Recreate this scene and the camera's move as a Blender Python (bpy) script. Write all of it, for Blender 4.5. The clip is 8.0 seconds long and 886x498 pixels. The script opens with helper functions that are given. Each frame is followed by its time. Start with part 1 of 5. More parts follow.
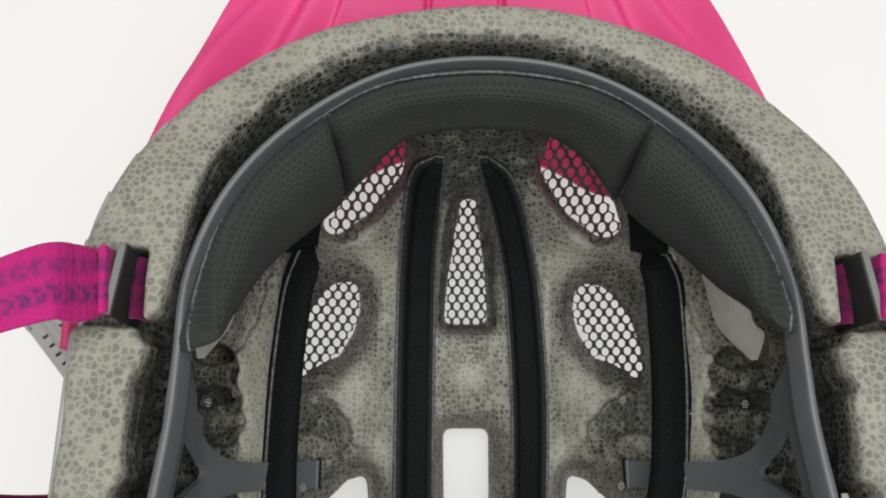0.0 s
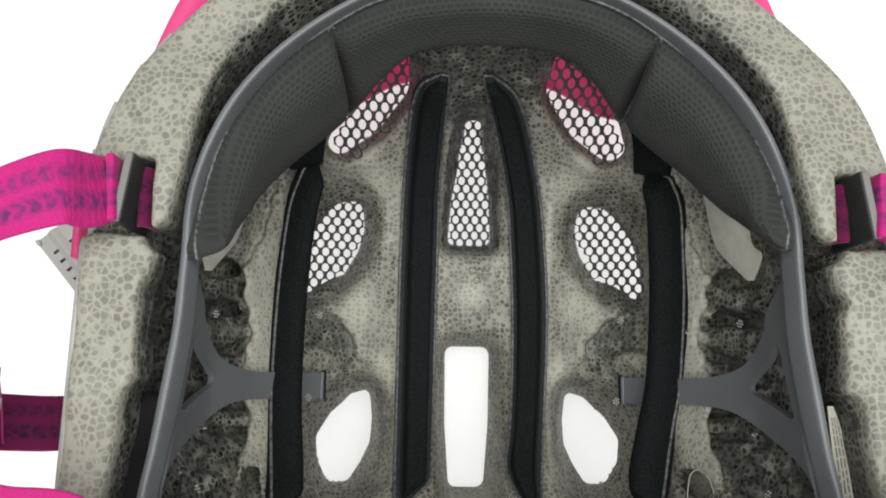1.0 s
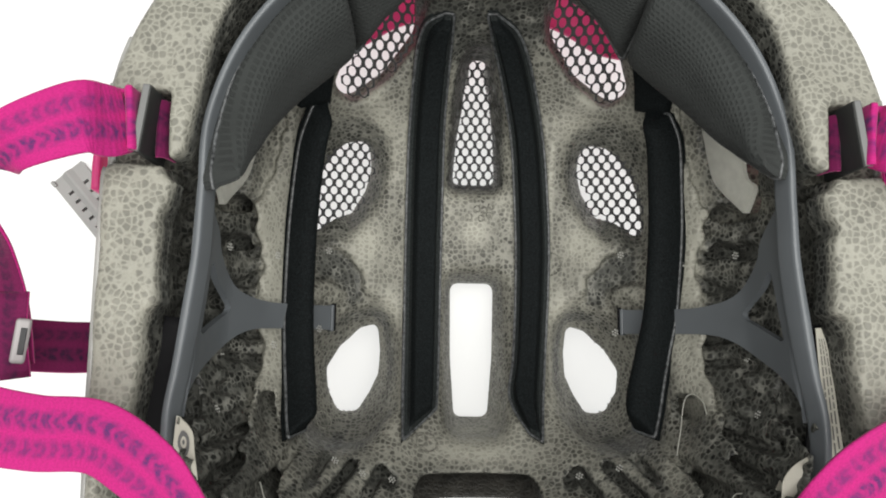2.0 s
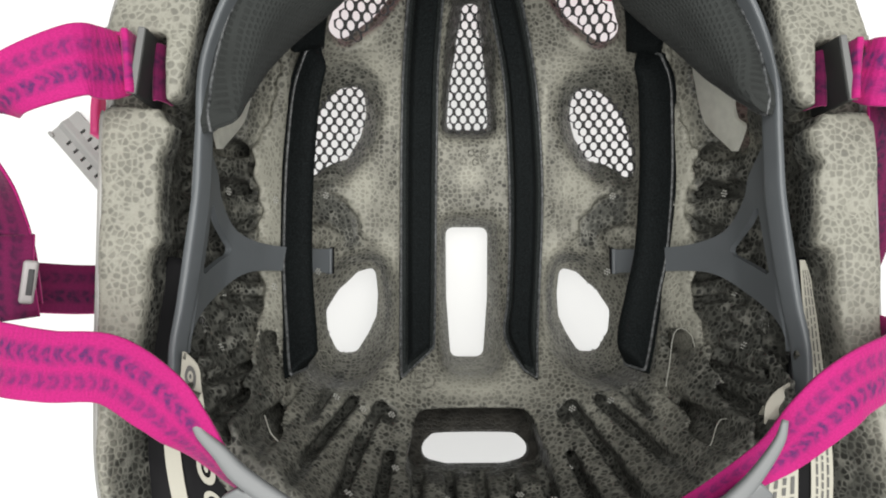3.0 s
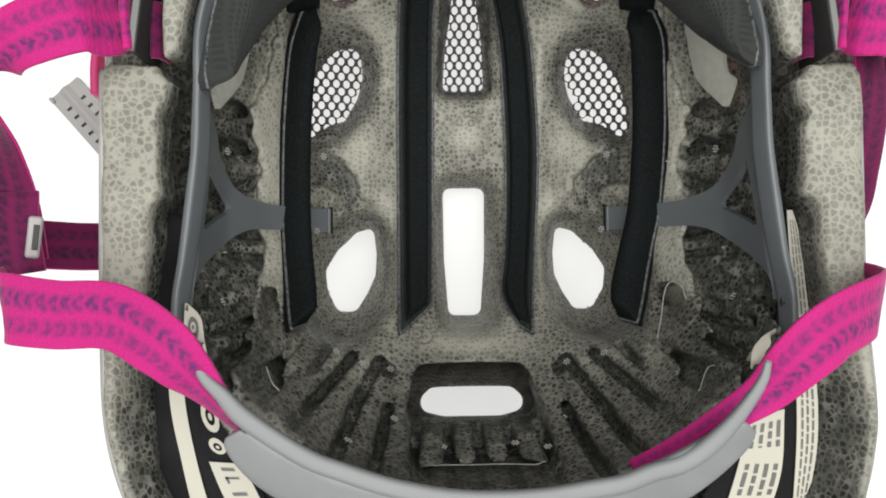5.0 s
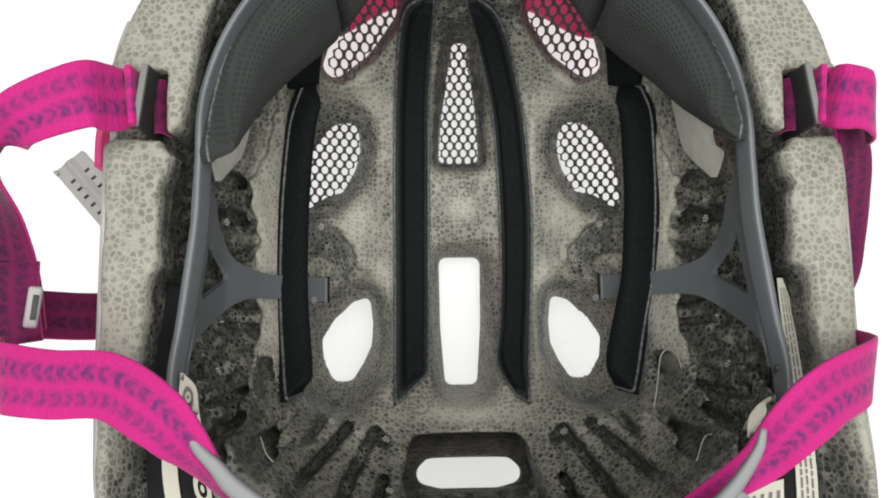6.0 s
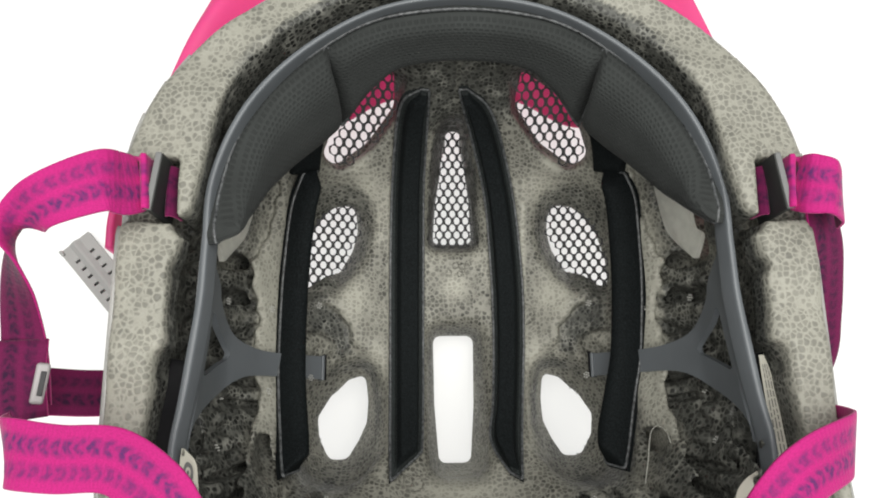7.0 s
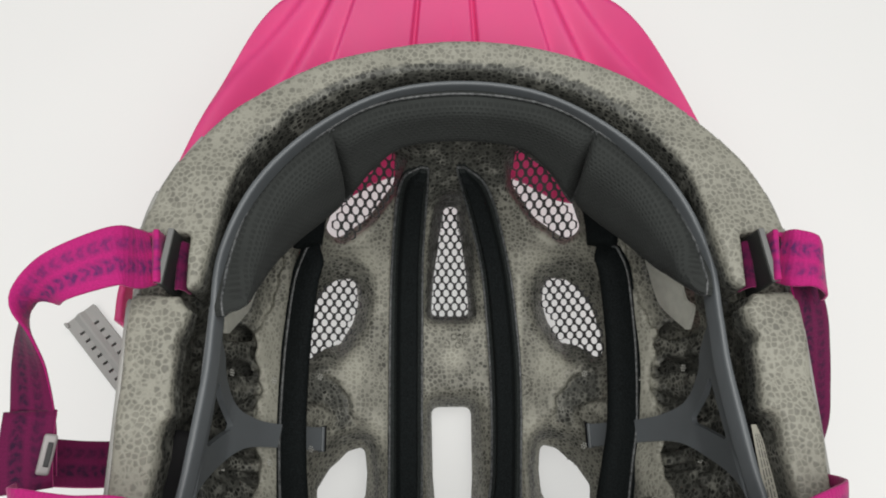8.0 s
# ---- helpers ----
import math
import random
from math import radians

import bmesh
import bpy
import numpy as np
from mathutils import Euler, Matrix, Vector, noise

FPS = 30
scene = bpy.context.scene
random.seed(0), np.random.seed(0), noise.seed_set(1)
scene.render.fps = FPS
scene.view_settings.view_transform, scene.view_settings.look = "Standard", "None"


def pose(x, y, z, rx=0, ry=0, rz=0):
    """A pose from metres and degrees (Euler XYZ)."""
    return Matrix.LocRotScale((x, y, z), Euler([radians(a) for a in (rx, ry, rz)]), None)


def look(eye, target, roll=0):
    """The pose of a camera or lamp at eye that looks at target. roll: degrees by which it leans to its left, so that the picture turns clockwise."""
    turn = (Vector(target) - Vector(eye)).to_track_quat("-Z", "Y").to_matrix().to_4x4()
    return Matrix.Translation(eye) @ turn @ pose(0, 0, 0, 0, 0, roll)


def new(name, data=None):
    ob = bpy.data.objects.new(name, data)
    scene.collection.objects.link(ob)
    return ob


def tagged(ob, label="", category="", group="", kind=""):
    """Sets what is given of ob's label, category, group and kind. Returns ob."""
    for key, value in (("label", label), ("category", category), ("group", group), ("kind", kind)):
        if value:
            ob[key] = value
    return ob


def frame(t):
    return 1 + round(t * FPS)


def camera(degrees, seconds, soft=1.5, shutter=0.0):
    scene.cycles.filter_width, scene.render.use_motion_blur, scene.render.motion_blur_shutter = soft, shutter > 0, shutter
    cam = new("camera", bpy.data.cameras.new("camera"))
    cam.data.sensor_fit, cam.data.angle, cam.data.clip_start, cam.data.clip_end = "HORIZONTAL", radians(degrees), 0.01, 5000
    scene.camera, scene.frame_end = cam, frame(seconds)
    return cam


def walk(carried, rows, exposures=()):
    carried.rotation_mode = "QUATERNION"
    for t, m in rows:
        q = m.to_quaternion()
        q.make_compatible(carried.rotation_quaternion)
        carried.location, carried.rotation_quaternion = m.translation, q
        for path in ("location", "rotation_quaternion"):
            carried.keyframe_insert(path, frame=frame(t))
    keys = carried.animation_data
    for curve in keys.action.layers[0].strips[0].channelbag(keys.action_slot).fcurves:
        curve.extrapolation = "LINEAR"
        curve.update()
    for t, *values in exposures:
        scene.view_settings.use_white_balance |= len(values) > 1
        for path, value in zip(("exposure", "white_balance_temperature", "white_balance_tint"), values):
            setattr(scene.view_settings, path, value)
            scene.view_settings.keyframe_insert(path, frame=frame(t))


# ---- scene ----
cam = camera(61.8, 8.0, soft=1.9)
METRES, TILT, LEAN = 0.063, -75.0, -2.4
START = (-0.0233, -0.010, 0.347)
ROWS = [
    (0.0, 0.0, 0.0, 0.0, 0.0, 0.0, -0.0),
    (0.5, 0.0048, -0.0055, -0.0486, 0.21, -2.66, -0.51),
    (1.0, 0.0208, -0.0527, -0.089, 0.55, -5.06, -0.79),
    (1.5, 0.0086, -0.1386, -0.1554, 0.85, -6.75, -0.79),
    (3.0, 0.0223, -0.3108, -0.27, 0.41, -11.78, 0.14),
    (3.5, 0.0385, -0.3626, -0.3182, 0.31, -13.84, 0.18),
    (4.0, 0.0422, -0.3975, -0.3641, 0.38, -15.66, 0.21),
    (5.5, 0.0771, -0.4321, -0.3583, 0.56, -11.27, 0.9),
    (6.0, 0.0827, -0.4655, -0.3537, 0.38, -8.29, 0.89),
    (6.5, 0.0768, -0.5442, -0.3471, 0.09, -5.29, 0.83),
    (7.0, 0.0706, -0.6389, -0.339, -0.2, -2.14, 0.81),
    (7.5, 0.0586, -0.7106, -0.3345, -0.39, 0.85, 0.87),
    (8.0, 0.049, -0.79, -0.3261, -0.54, 3.31, 0.87),
]
EXPOSURES = [(0.0, 0.0), (0.5, 0.25), (1.0, 0.4), (3.0, 0.4), (7.0, 0.4), (7.5, 0.3), (7.7, 0.15), (7.8, -0.05), (8.0, -0.12)]
walk(cam, [(t, pose(*START, TILT, LEAN, 0) @ pose(METRES * x, METRES * y, METRES * z, 90 + pitch, roll, yaw))
           for t, x, y, z, yaw, pitch, roll in ROWS], EXPOSURES)

# ---- light: a white studio, a soft lamp overhead and a faintly glowing light table ----
world = bpy.data.worlds.new("studio")
scene.world = world
world.use_nodes = True
world.node_tree.nodes["Background"].inputs["Color"].default_value = (0.97, 0.99, 1.0, 1)
world.node_tree.nodes["Background"].inputs["Strength"].default_value = 0.14
soft = bpy.data.lights.new("softbox", "AREA")
soft.shape, soft.size, soft.size_y, soft.energy, soft.color = "RECTANGLE", 1.60, 1.30, 17.3, (1.0, 0.985, 0.95)
new("softbox", soft).matrix_world = look((0.04, -0.10, 1.10), (0, 0, 0.1))


# ---- materials ----
class Nodes:
    """A node material, with short calls to add and join nodes."""

    def __init__(self, name):
        self.mat = bpy.data.materials.new(name)
        self.mat.use_nodes = True
        self.tree = self.mat.node_tree
        self.bsdf = self.tree.nodes["Principled BSDF"]
        self.coord = self.tree.nodes.new("ShaderNodeTexCoord")

    def add(self, kind, **values):
        node = self.tree.nodes.new(kind)
        for key, value in values.items():
            if key in node.inputs:
                node.inputs[key].default_value = value
        return node

    def join(self, a, b):
        self.tree.links.new(a, b)

    def noise(self, scale, detail=3.0, coord="Object"):
        n = self.add("ShaderNodeTexNoise", Scale=scale, Detail=detail)
        self.join(self.coord.outputs[coord], n.inputs["Vector"])
        return n.outputs["Fac"]

    def ramp(self, fac, stops):
        r = self.add("ShaderNodeValToRGB")
        while len(r.color_ramp.elements) < len(stops):
            r.color_ramp.elements.new(0.5)
        for e, (at, col) in zip(r.color_ramp.elements, stops):
            e.position, e.color = at, (*col, 1) if len(col) == 3 else (col[0], col[0], col[0], 1)
        self.join(fac, r.inputs["Fac"])
        return r.outputs["Color"]

    def mix(self, fac, a, b, blend="MIX"):
        m = self.add("ShaderNodeMix")
        m.data_type, m.blend_type = "RGBA", blend
        for slot, value in ((0, fac), (6, a), (7, b)):
            if isinstance(value, (int, float)):
                m.inputs[slot].default_value = value
            elif isinstance(value, tuple):
                m.inputs[slot].default_value = (*value, 1)
            else:
                self.join(value, m.inputs[slot])
        return m.outputs[2]

    def math(self, op, a, b=0.0, c=0.0):
        m = self.add("ShaderNodeMath")
        m.operation = op
        for slot, value in ((0, a), (1, b), (2, c)):
            if isinstance(value, (int, float)):
                m.inputs[slot].default_value = value
            else:
                self.join(value, m.inputs[slot])
        return m.outputs[0]

    def bump(self, height, strength=0.3, distance=0.001):
        b = self.add("ShaderNodeBump", Strength=strength, Distance=distance)
        self.join(height, b.inputs["Height"])
        self.join(b.outputs["Normal"], self.bsdf.inputs["Normal"])

    def done(self, color, rough=0.5, spec=0.5):
        for name, value in (("Base Color", color), ("Roughness", rough), ("Specular IOR Level", spec)):
            if isinstance(value, (int, float)):
                self.bsdf.inputs[name].default_value = value
            elif isinstance(value, tuple):
                self.bsdf.inputs[name].default_value = (*value, 1)
            else:
                self.join(value, self.bsdf.inputs[name])
        return self.mat


def plain(name, color, rough, spec=0.5, vary=0.12, scale=60.0, bump=0.15, grain=1500.0):
    """A surface with a soft mottle and a fine grain."""
    n = Nodes(name)
    dark = tuple(c * (1 - vary) for c in color)
    light = tuple(min(1.0, c * (1 + vary)) for c in color)
    col = n.ramp(n.noise(scale), [(0.3, dark), (0.7, light)])
    if bump:
        n.bump(n.noise(grain, 2.0), bump, 0.0003)
    return n.done(col, n.ramp(n.noise(scale * 2), [(0.3, (rough * 0.85,)), (0.7, (min(1, rough * 1.15),))]), spec)


def foam_material(name):
    """Moulded bead foam: packed beads of uneven tone parted by paler soft seams. The mesh's own "skin" value
    darkens them: glossy skinned beads in the pockets, shade put into the colour in other recesses."""
    n = Nodes(name)
    warp = n.add("ShaderNodeTexNoise", Scale=330.0, Detail=2.0)
    n.join(n.coord.outputs["Object"], warp.inputs["Vector"])
    shift = n.add("ShaderNodeVectorMath")
    shift.operation = "MULTIPLY_ADD"
    shift.inputs[1].default_value = (0.0012, 0.0012, 0.0012)
    n.join(warp.outputs["Color"], shift.inputs[0])
    n.join(n.coord.outputs["Object"], shift.inputs[2])
    cell = n.add("ShaderNodeTexVoronoi", Scale=500.0, Randomness=0.78)
    border = n.add("ShaderNodeTexVoronoi", Scale=500.0, Randomness=0.78)
    border.feature = "DISTANCE_TO_EDGE"
    for v in (cell, border):
        n.join(shift.outputs[0], v.inputs["Vector"])
    part_of = n.add("ShaderNodeSeparateColor")
    n.join(cell.outputs["Color"], part_of.inputs[0])
    dark_share = n.add("ShaderNodeAttribute")
    dark_share.attribute_name = "skin"
    half = n.math("PINGPONG", dark_share.outputs["Fac"], 0.5)
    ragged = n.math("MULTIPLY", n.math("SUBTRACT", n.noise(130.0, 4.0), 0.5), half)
    skin = n.math("MULTIPLY_ADD", ragged, 1.6, dark_share.outputs["Fac"])
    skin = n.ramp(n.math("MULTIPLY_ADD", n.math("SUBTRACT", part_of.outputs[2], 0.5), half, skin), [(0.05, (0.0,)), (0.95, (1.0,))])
    broad = n.ramp(n.noise(42.0, 3.0), [(0.40, (0.0,)), (0.62, (1.0,))])
    # the mesh's own pale zones; some are light put into the colour
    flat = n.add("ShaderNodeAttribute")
    flat.attribute_name = "pale_lit"
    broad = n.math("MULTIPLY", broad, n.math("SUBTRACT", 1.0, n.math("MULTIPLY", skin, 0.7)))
    pale_amount = n.math("MULTIPLY", flat.outputs["Fac"], n.math("MULTIPLY_ADD", n.noise(90.0, 3.0), 1.6, 0.2))
    broad = n.math("MAXIMUM", n.math("MULTIPLY", broad, 0.56), pale_amount)
    broad = n.math("MINIMUM", broad, 1.15)
    seam_tone = n.mix(broad, (0.238, 0.235, 0.200), (0.420, 0.414, 0.350))
    # sparse paler seams in the dark parts, partly glints put into the colour
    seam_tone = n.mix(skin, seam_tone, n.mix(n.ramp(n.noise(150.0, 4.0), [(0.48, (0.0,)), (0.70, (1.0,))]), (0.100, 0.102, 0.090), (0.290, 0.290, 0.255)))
    half_pale = n.math("MAXIMUM", n.math("MULTIPLY", flat.outputs["Fac"], n.math("SUBTRACT", 1.0, flat.outputs["Fac"])), 0.0)
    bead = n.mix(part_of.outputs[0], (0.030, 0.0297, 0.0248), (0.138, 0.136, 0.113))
    bead = n.mix(n.math("MULTIPLY_ADD", half_pale, 0.9, n.math("MULTIPLY", broad, 0.55)), bead, seam_tone)
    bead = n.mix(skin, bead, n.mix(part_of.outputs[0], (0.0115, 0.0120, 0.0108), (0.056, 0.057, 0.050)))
    rim = n.math("MULTIPLY_ADD", n.math("SUBTRACT", part_of.outputs[1], 0.5), 0.13, border.outputs["Distance"])
    rim = n.math("MULTIPLY_ADD", n.math("SUBTRACT", n.noise(1100.0, 2.0), 0.5), 0.12, rim)
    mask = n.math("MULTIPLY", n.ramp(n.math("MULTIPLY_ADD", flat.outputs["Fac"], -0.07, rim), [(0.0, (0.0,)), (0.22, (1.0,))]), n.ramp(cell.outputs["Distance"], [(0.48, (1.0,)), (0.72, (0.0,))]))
    col = n.mix(mask, seam_tone, bead)
    col = n.mix(n.ramp(n.noise(1500.0, 3.0), [(0.42, (0.0,)), (0.75, (0.28,))]), col, bead)
    # shade of the dish and trough painted over the beads
    recess_shade = n.ramp(n.math("SUBTRACT", dark_share.outputs["Fac"], 1.0), [(0.1, (0.0,)), (0.8, (0.85,))])
    col = n.mix(recess_shade, col, n.ramp(n.noise(220.0, 4.0), [(0.3, (0.020, 0.019, 0.017)), (0.7, (0.062, 0.058, 0.050))]))
    n.bump(n.math("ADD", mask, n.math("MULTIPLY", n.noise(1300.0, 2.0), 0.7)), 0.55, 0.0003)
    rough = n.mix(skin, n.ramp(n.noise(700.0), [(0.35, (0.42,)), (0.65, (0.68,))]), n.ramp(n.noise(500.0), [(0.35, (0.30,)), (0.65, (0.62,))]))
    return n.done(col, rough, 0.4)


def webbing(name, ground, figure, amount):
    """Woven strap: ribs across it and a smudged two-row figure along it, laid by the strap's own length and width."""
    n = Nodes(name)
    uv = n.add("ShaderNodeSeparateXYZ")
    n.join(n.coord.outputs["UV"], uv.inputs[0])
    u, v = uv.outputs[0], uv.outputs[1]
    flat_uv = n.add("ShaderNodeCombineXYZ")
    n.join(n.math("MULTIPLY", u, 0.016), flat_uv.inputs[0])
    n.join(v, flat_uv.inputs[1])

    def speck(scale, detail):
        t = n.add("ShaderNodeTexNoise", Scale=scale, Detail=detail)
        n.join(flat_uv.outputs[0], t.inputs["Vector"])
        return t.outputs["Fac"]

    def row(at, wide, pace, slant):
        """Small slanting marks one after another along the strap."""
        off = n.math("ABSOLUTE", n.math("SUBTRACT", u, at))
        drift = n.math("MULTIPLY", n.math("SUBTRACT", speck(210.0, 3.0), 0.5), 1.5)
        beat = n.math("PINGPONG", n.math("ADD", n.math("MULTIPLY_ADD", off, slant, n.math("MULTIPLY", v, pace)), drift), 0.5)
        marks = n.ramp(beat, [(0.10, (0.38,)), (0.30, (1.0,))])
        return n.math("MULTIPLY", marks, n.ramp(n.math("ADD", off, n.math("MULTIPLY", drift, 0.06)), [(wide * 0.45, (1.0,)), (wide, (0.0,))]))

    rows = n.math("MAXIMUM", n.math("MULTIPLY", row(0.29, 0.15, 270.0, 3.0), 0.75), row(0.66, 0.17, 270.0, -3.0))
    smudge = n.ramp(speck(620.0, 4.0), [(0.28, (0.30,)), (0.60, (1.0,))])
    fac = n.math("MULTIPLY", n.math("MULTIPLY", rows, smudge), amount)
    tone = n.mix(n.noise(25.0), tuple(c * 0.85 for c in ground), ground)
    col = n.mix(fac, tone, figure)
    thread = n.add("ShaderNodeTexNoise", Scale=1.0, Detail=2.0)
    stretch = n.add("ShaderNodeCombineXYZ")
    n.join(n.math("MULTIPLY", u, 38.0), stretch.inputs[0])
    n.join(n.math("MULTIPLY", v, 1400.0), stretch.inputs[1])
    n.join(stretch.outputs[0], thread.inputs["Vector"])
    col = n.mix(n.ramp(thread.outputs["Fac"], [(0.38, (0.34,)), (0.60, (0.0,))]), col, tuple(c * 0.5 for c in ground))
    rib = n.math("SINE", n.math("MULTIPLY", v, 4200.0))
    n.bump(n.math("ADD", n.math("MULTIPLY", rib, 0.22), n.math("MULTIPLY", thread.outputs["Fac"], 1.6)), 0.4, 0.0003)
    n.bsdf.inputs["Sheen Weight"].default_value = 0.15
    return n.done(col, 0.75, 0.25)


def fabric(name, color, scale=900.0, deep=0.5):
    """Dark pad cloth with a knit of small dimples."""
    n = Nodes(name)
    knit = n.add("ShaderNodeTexVoronoi", Scale=scale)
    n.join(n.coord.outputs["Object"], knit.inputs["Vector"])
    fibre = n.ramp(n.noise(1700.0, 3.0), [(0.40, (0.0,)), (0.72, (1.0,))])
    col = n.mix(n.noise(70.0), tuple(c * 0.6 for c in color), tuple(c * 1.1 for c in color))
    col = n.mix(fibre, col, tuple(c * 2.2 for c in color))
    n.bump(knit.outputs["Distance"], deep, 0.0005)
    return n.done(col, 0.8, 0.12)


def brow_knit():
    """Spacer knit: rows of short dark dashes in a dark grey cloth, laid by the pad's own length and breadth."""
    n = Nodes("brow_knit")
    uv = n.add("ShaderNodeSeparateXYZ")
    n.join(n.coord.outputs["UV"], uv.inputs[0])
    row = n.math("MULTIPLY", uv.outputs[1], 760.0)
    odd = n.math("MULTIPLY", n.math("FLOOR", row), 0.5)
    dash = n.math("PINGPONG", n.math("ADD", n.math("MULTIPLY", uv.outputs[0], 420.0), odd), 0.5)
    line = n.math("PINGPONG", row, 0.5)
    mask = n.math("MULTIPLY", n.ramp(dash, [(0.16, (0.0,)), (0.26, (1.0,))]), n.ramp(line, [(0.18, (0.0,)), (0.34, (1.0,))]))
    mask = n.math("MULTIPLY", mask, n.ramp(n.noise(120.0), [(0.3, (0.5,)), (0.6, (1.0,))]))
    col = n.mix(n.noise(60.0), (0.0245, 0.0270, 0.0260), (0.0480, 0.0530, 0.0510))
    col = n.mix(n.math("MULTIPLY", mask, 0.28), col, (0.004, 0.0045, 0.0045))
    n.bump(n.math("SUBTRACT", n.noise(1600.0), n.math("MULTIPLY", mask, 1.5)), 0.6, 0.0005)
    n.bsdf.inputs["Sheen Weight"].default_value = 0.05
    return n.done(col, 0.8, 0.2)


FOAM = foam_material("bead_foam")
SHELL = plain("pale_shell", (0.42, 0.42, 0.40), 0.3, vary=0.05, bump=0.0)
PINK = plain("pink_plastic", (0.86, 0.095, 0.33), 0.42, 0.45, vary=0.05, scale=25.0, bump=0.08)


def let_light_through(mat, color, share):
    """Thin stuff that passes some of the light that falls on its far side."""
    tree = mat.node_tree
    glow = tree.nodes.new("ShaderNodeBsdfTranslucent")
    glow.inputs["Color"].default_value = (*color, 1)
    blend = tree.nodes.new("ShaderNodeMixShader")
    blend.inputs[0].default_value = share
    tree.links.new(tree.nodes["Principled BSDF"].outputs[0], blend.inputs[1])
    tree.links.new(glow.outputs[0], blend.inputs[2])
    tree.links.new(blend.outputs[0], tree.nodes["Material Output"].inputs["Surface"])


let_light_through(PINK, (0.85, 0.025, 0.17), 0.30)
GREY = plain("grey_nylon", (0.13, 0.143, 0.153), 0.34, 0.5, vary=0.06, bump=0.1)
# grey nylon lightened for the light that falls on the rear cradle
LIT_RING = plain("lit_grey_nylon", (0.215, 0.225, 0.230), 0.4, 0.45, vary=0.06, bump=0.1)
GUIDE = plain("charcoal_plastic", (0.030, 0.032, 0.032), 0.5, 0.4)
# top edge of the strap guides: light from above put into the colour
LIT_LIP = plain("lit_lip_grey", (0.17, 0.175, 0.172), 0.45, 0.4, vary=0.08)
DARK = plain("dark_plastic", (0.018, 0.018, 0.020), 0.45)
PALEGREY = plain("light_grey_plastic", (0.36, 0.36, 0.35), 0.5, vary=0.06)
CLOTH = fabric("pad_cloth", (0.0056, 0.0072, 0.0076))
KNIT = brow_knit()
WELT = plain("pad_binding", (0.085, 0.09, 0.092), 0.32, vary=0.75, scale=650.0)
HEM = fabric("pad_hem", (0.0200, 0.0232, 0.0230), 1200.0, 0.3)
NET = plain("black_net", (0.012, 0.012, 0.013), 0.6, bump=0.0)
STRAP = webbing("pink_webbing", (0.55, 0.015, 0.205), (0.090, 0.02, 0.125), 1.0)
# same webbing darkened: shade on undersides and tails put into the colour
STRAP_SHADED = webbing("pink_webbing_shaded", (0.15, 0.003, 0.062), (0.018, 0.002, 0.026), 1.0)
TABLE = plain("light_table", (0.46, 0.46, 0.45), 0.6, 0.3, vary=0.012, scale=6.0, bump=0.05, grain=400.0)
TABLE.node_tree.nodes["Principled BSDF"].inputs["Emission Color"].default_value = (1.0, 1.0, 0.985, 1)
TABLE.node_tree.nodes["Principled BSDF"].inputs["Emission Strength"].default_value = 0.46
PAPER = plain("cream_label", (0.50, 0.485, 0.41), 0.55, vary=0.03, bump=0.03)
INK = plain("label_ink", (0.12, 0.12, 0.115), 0.6, bump=0.0)
SKIN = plain("thin_grey_skin", (0.78, 0.78, 0.72), 0.45, vary=0.16, scale=330.0)
let_light_through(SKIN, (0.90, 0.90, 0.85), 0.6)
BLACK = plain("black_plastic", (0.010, 0.010, 0.011), 0.75, 0.15)
VIOLET = plain("violet_dial", (0.16, 0.12, 0.18), 0.35, vary=0.06)
LOGO = plain("pale_clip", (0.36, 0.34, 0.34), 0.35, vary=0.04, bump=0.0)


# ---- mesh helpers ----
def mesh_object(name, verts, faces, mats, parent=None, label="", smooth=True, slots=None, uvs=None):
    me = bpy.data.meshes.new(name)
    if isinstance(faces, np.ndarray):
        faces = faces.tolist()
    me.from_pydata([tuple(map(float, v)) for v in verts], [], faces)
    for m in mats if isinstance(mats, (list, tuple)) else [mats]:
        me.materials.append(m)
    if slots is not None:
        me.polygons.foreach_set("material_index", np.asarray(slots, dtype=np.int32))
    if uvs is not None:
        layer = me.uv_layers.new(name="UVMap")
        idx = np.empty(len(me.loops), dtype=np.int32)
        me.loops.foreach_get("vertex_index", idx)
        layer.data.foreach_set("uv", np.asarray(uvs, dtype=np.float32)[idx].ravel())
    me.polygons.foreach_set("use_smooth", np.full(len(me.polygons), smooth))
    me.update()
    ob = new(name, me)
    if parent is not None:
        ob.parent = parent
    if label:
        tagged(ob, label)
    return ob


def part(name, bm, mat, parent, label="", smooth=False):
    me = bpy.data.meshes.new(name)
    bmesh.ops.recalc_face_normals(bm, faces=bm.faces)
    bm.to_mesh(me)
    bm.free()
    me.materials.append(mat)
    me.polygons.foreach_set("use_smooth", np.full(len(me.polygons), smooth))
    if smooth:
        me.set_sharp_from_angle(angle=radians(50))
    ob = new(name, me)
    ob.parent = parent
    if label:
        tagged(ob, label)
    return ob


def glide(rows, per):
    """Catmull-Rom through rows of numbers, with `per` steps from one to the next."""
    rows = np.asarray(rows, dtype=float)
    ext = np.vstack([2 * rows[0] - rows[1], rows, 2 * rows[-1] - rows[-2]])
    out = []
    for i in range(1, len(ext) - 2):
        p0, p1, p2, p3 = ext[i - 1:i + 3]
        for k in range(per):
            t = k / per
            out.append(0.5 * (2 * p1 + (p2 - p0) * t + (2 * p0 - 5 * p1 + 4 * p2 - p3) * t * t + (3 * p1 - p0 - 3 * p2 + p3) * t ** 3))
    out.append(rows[-1])
    return np.array(out)


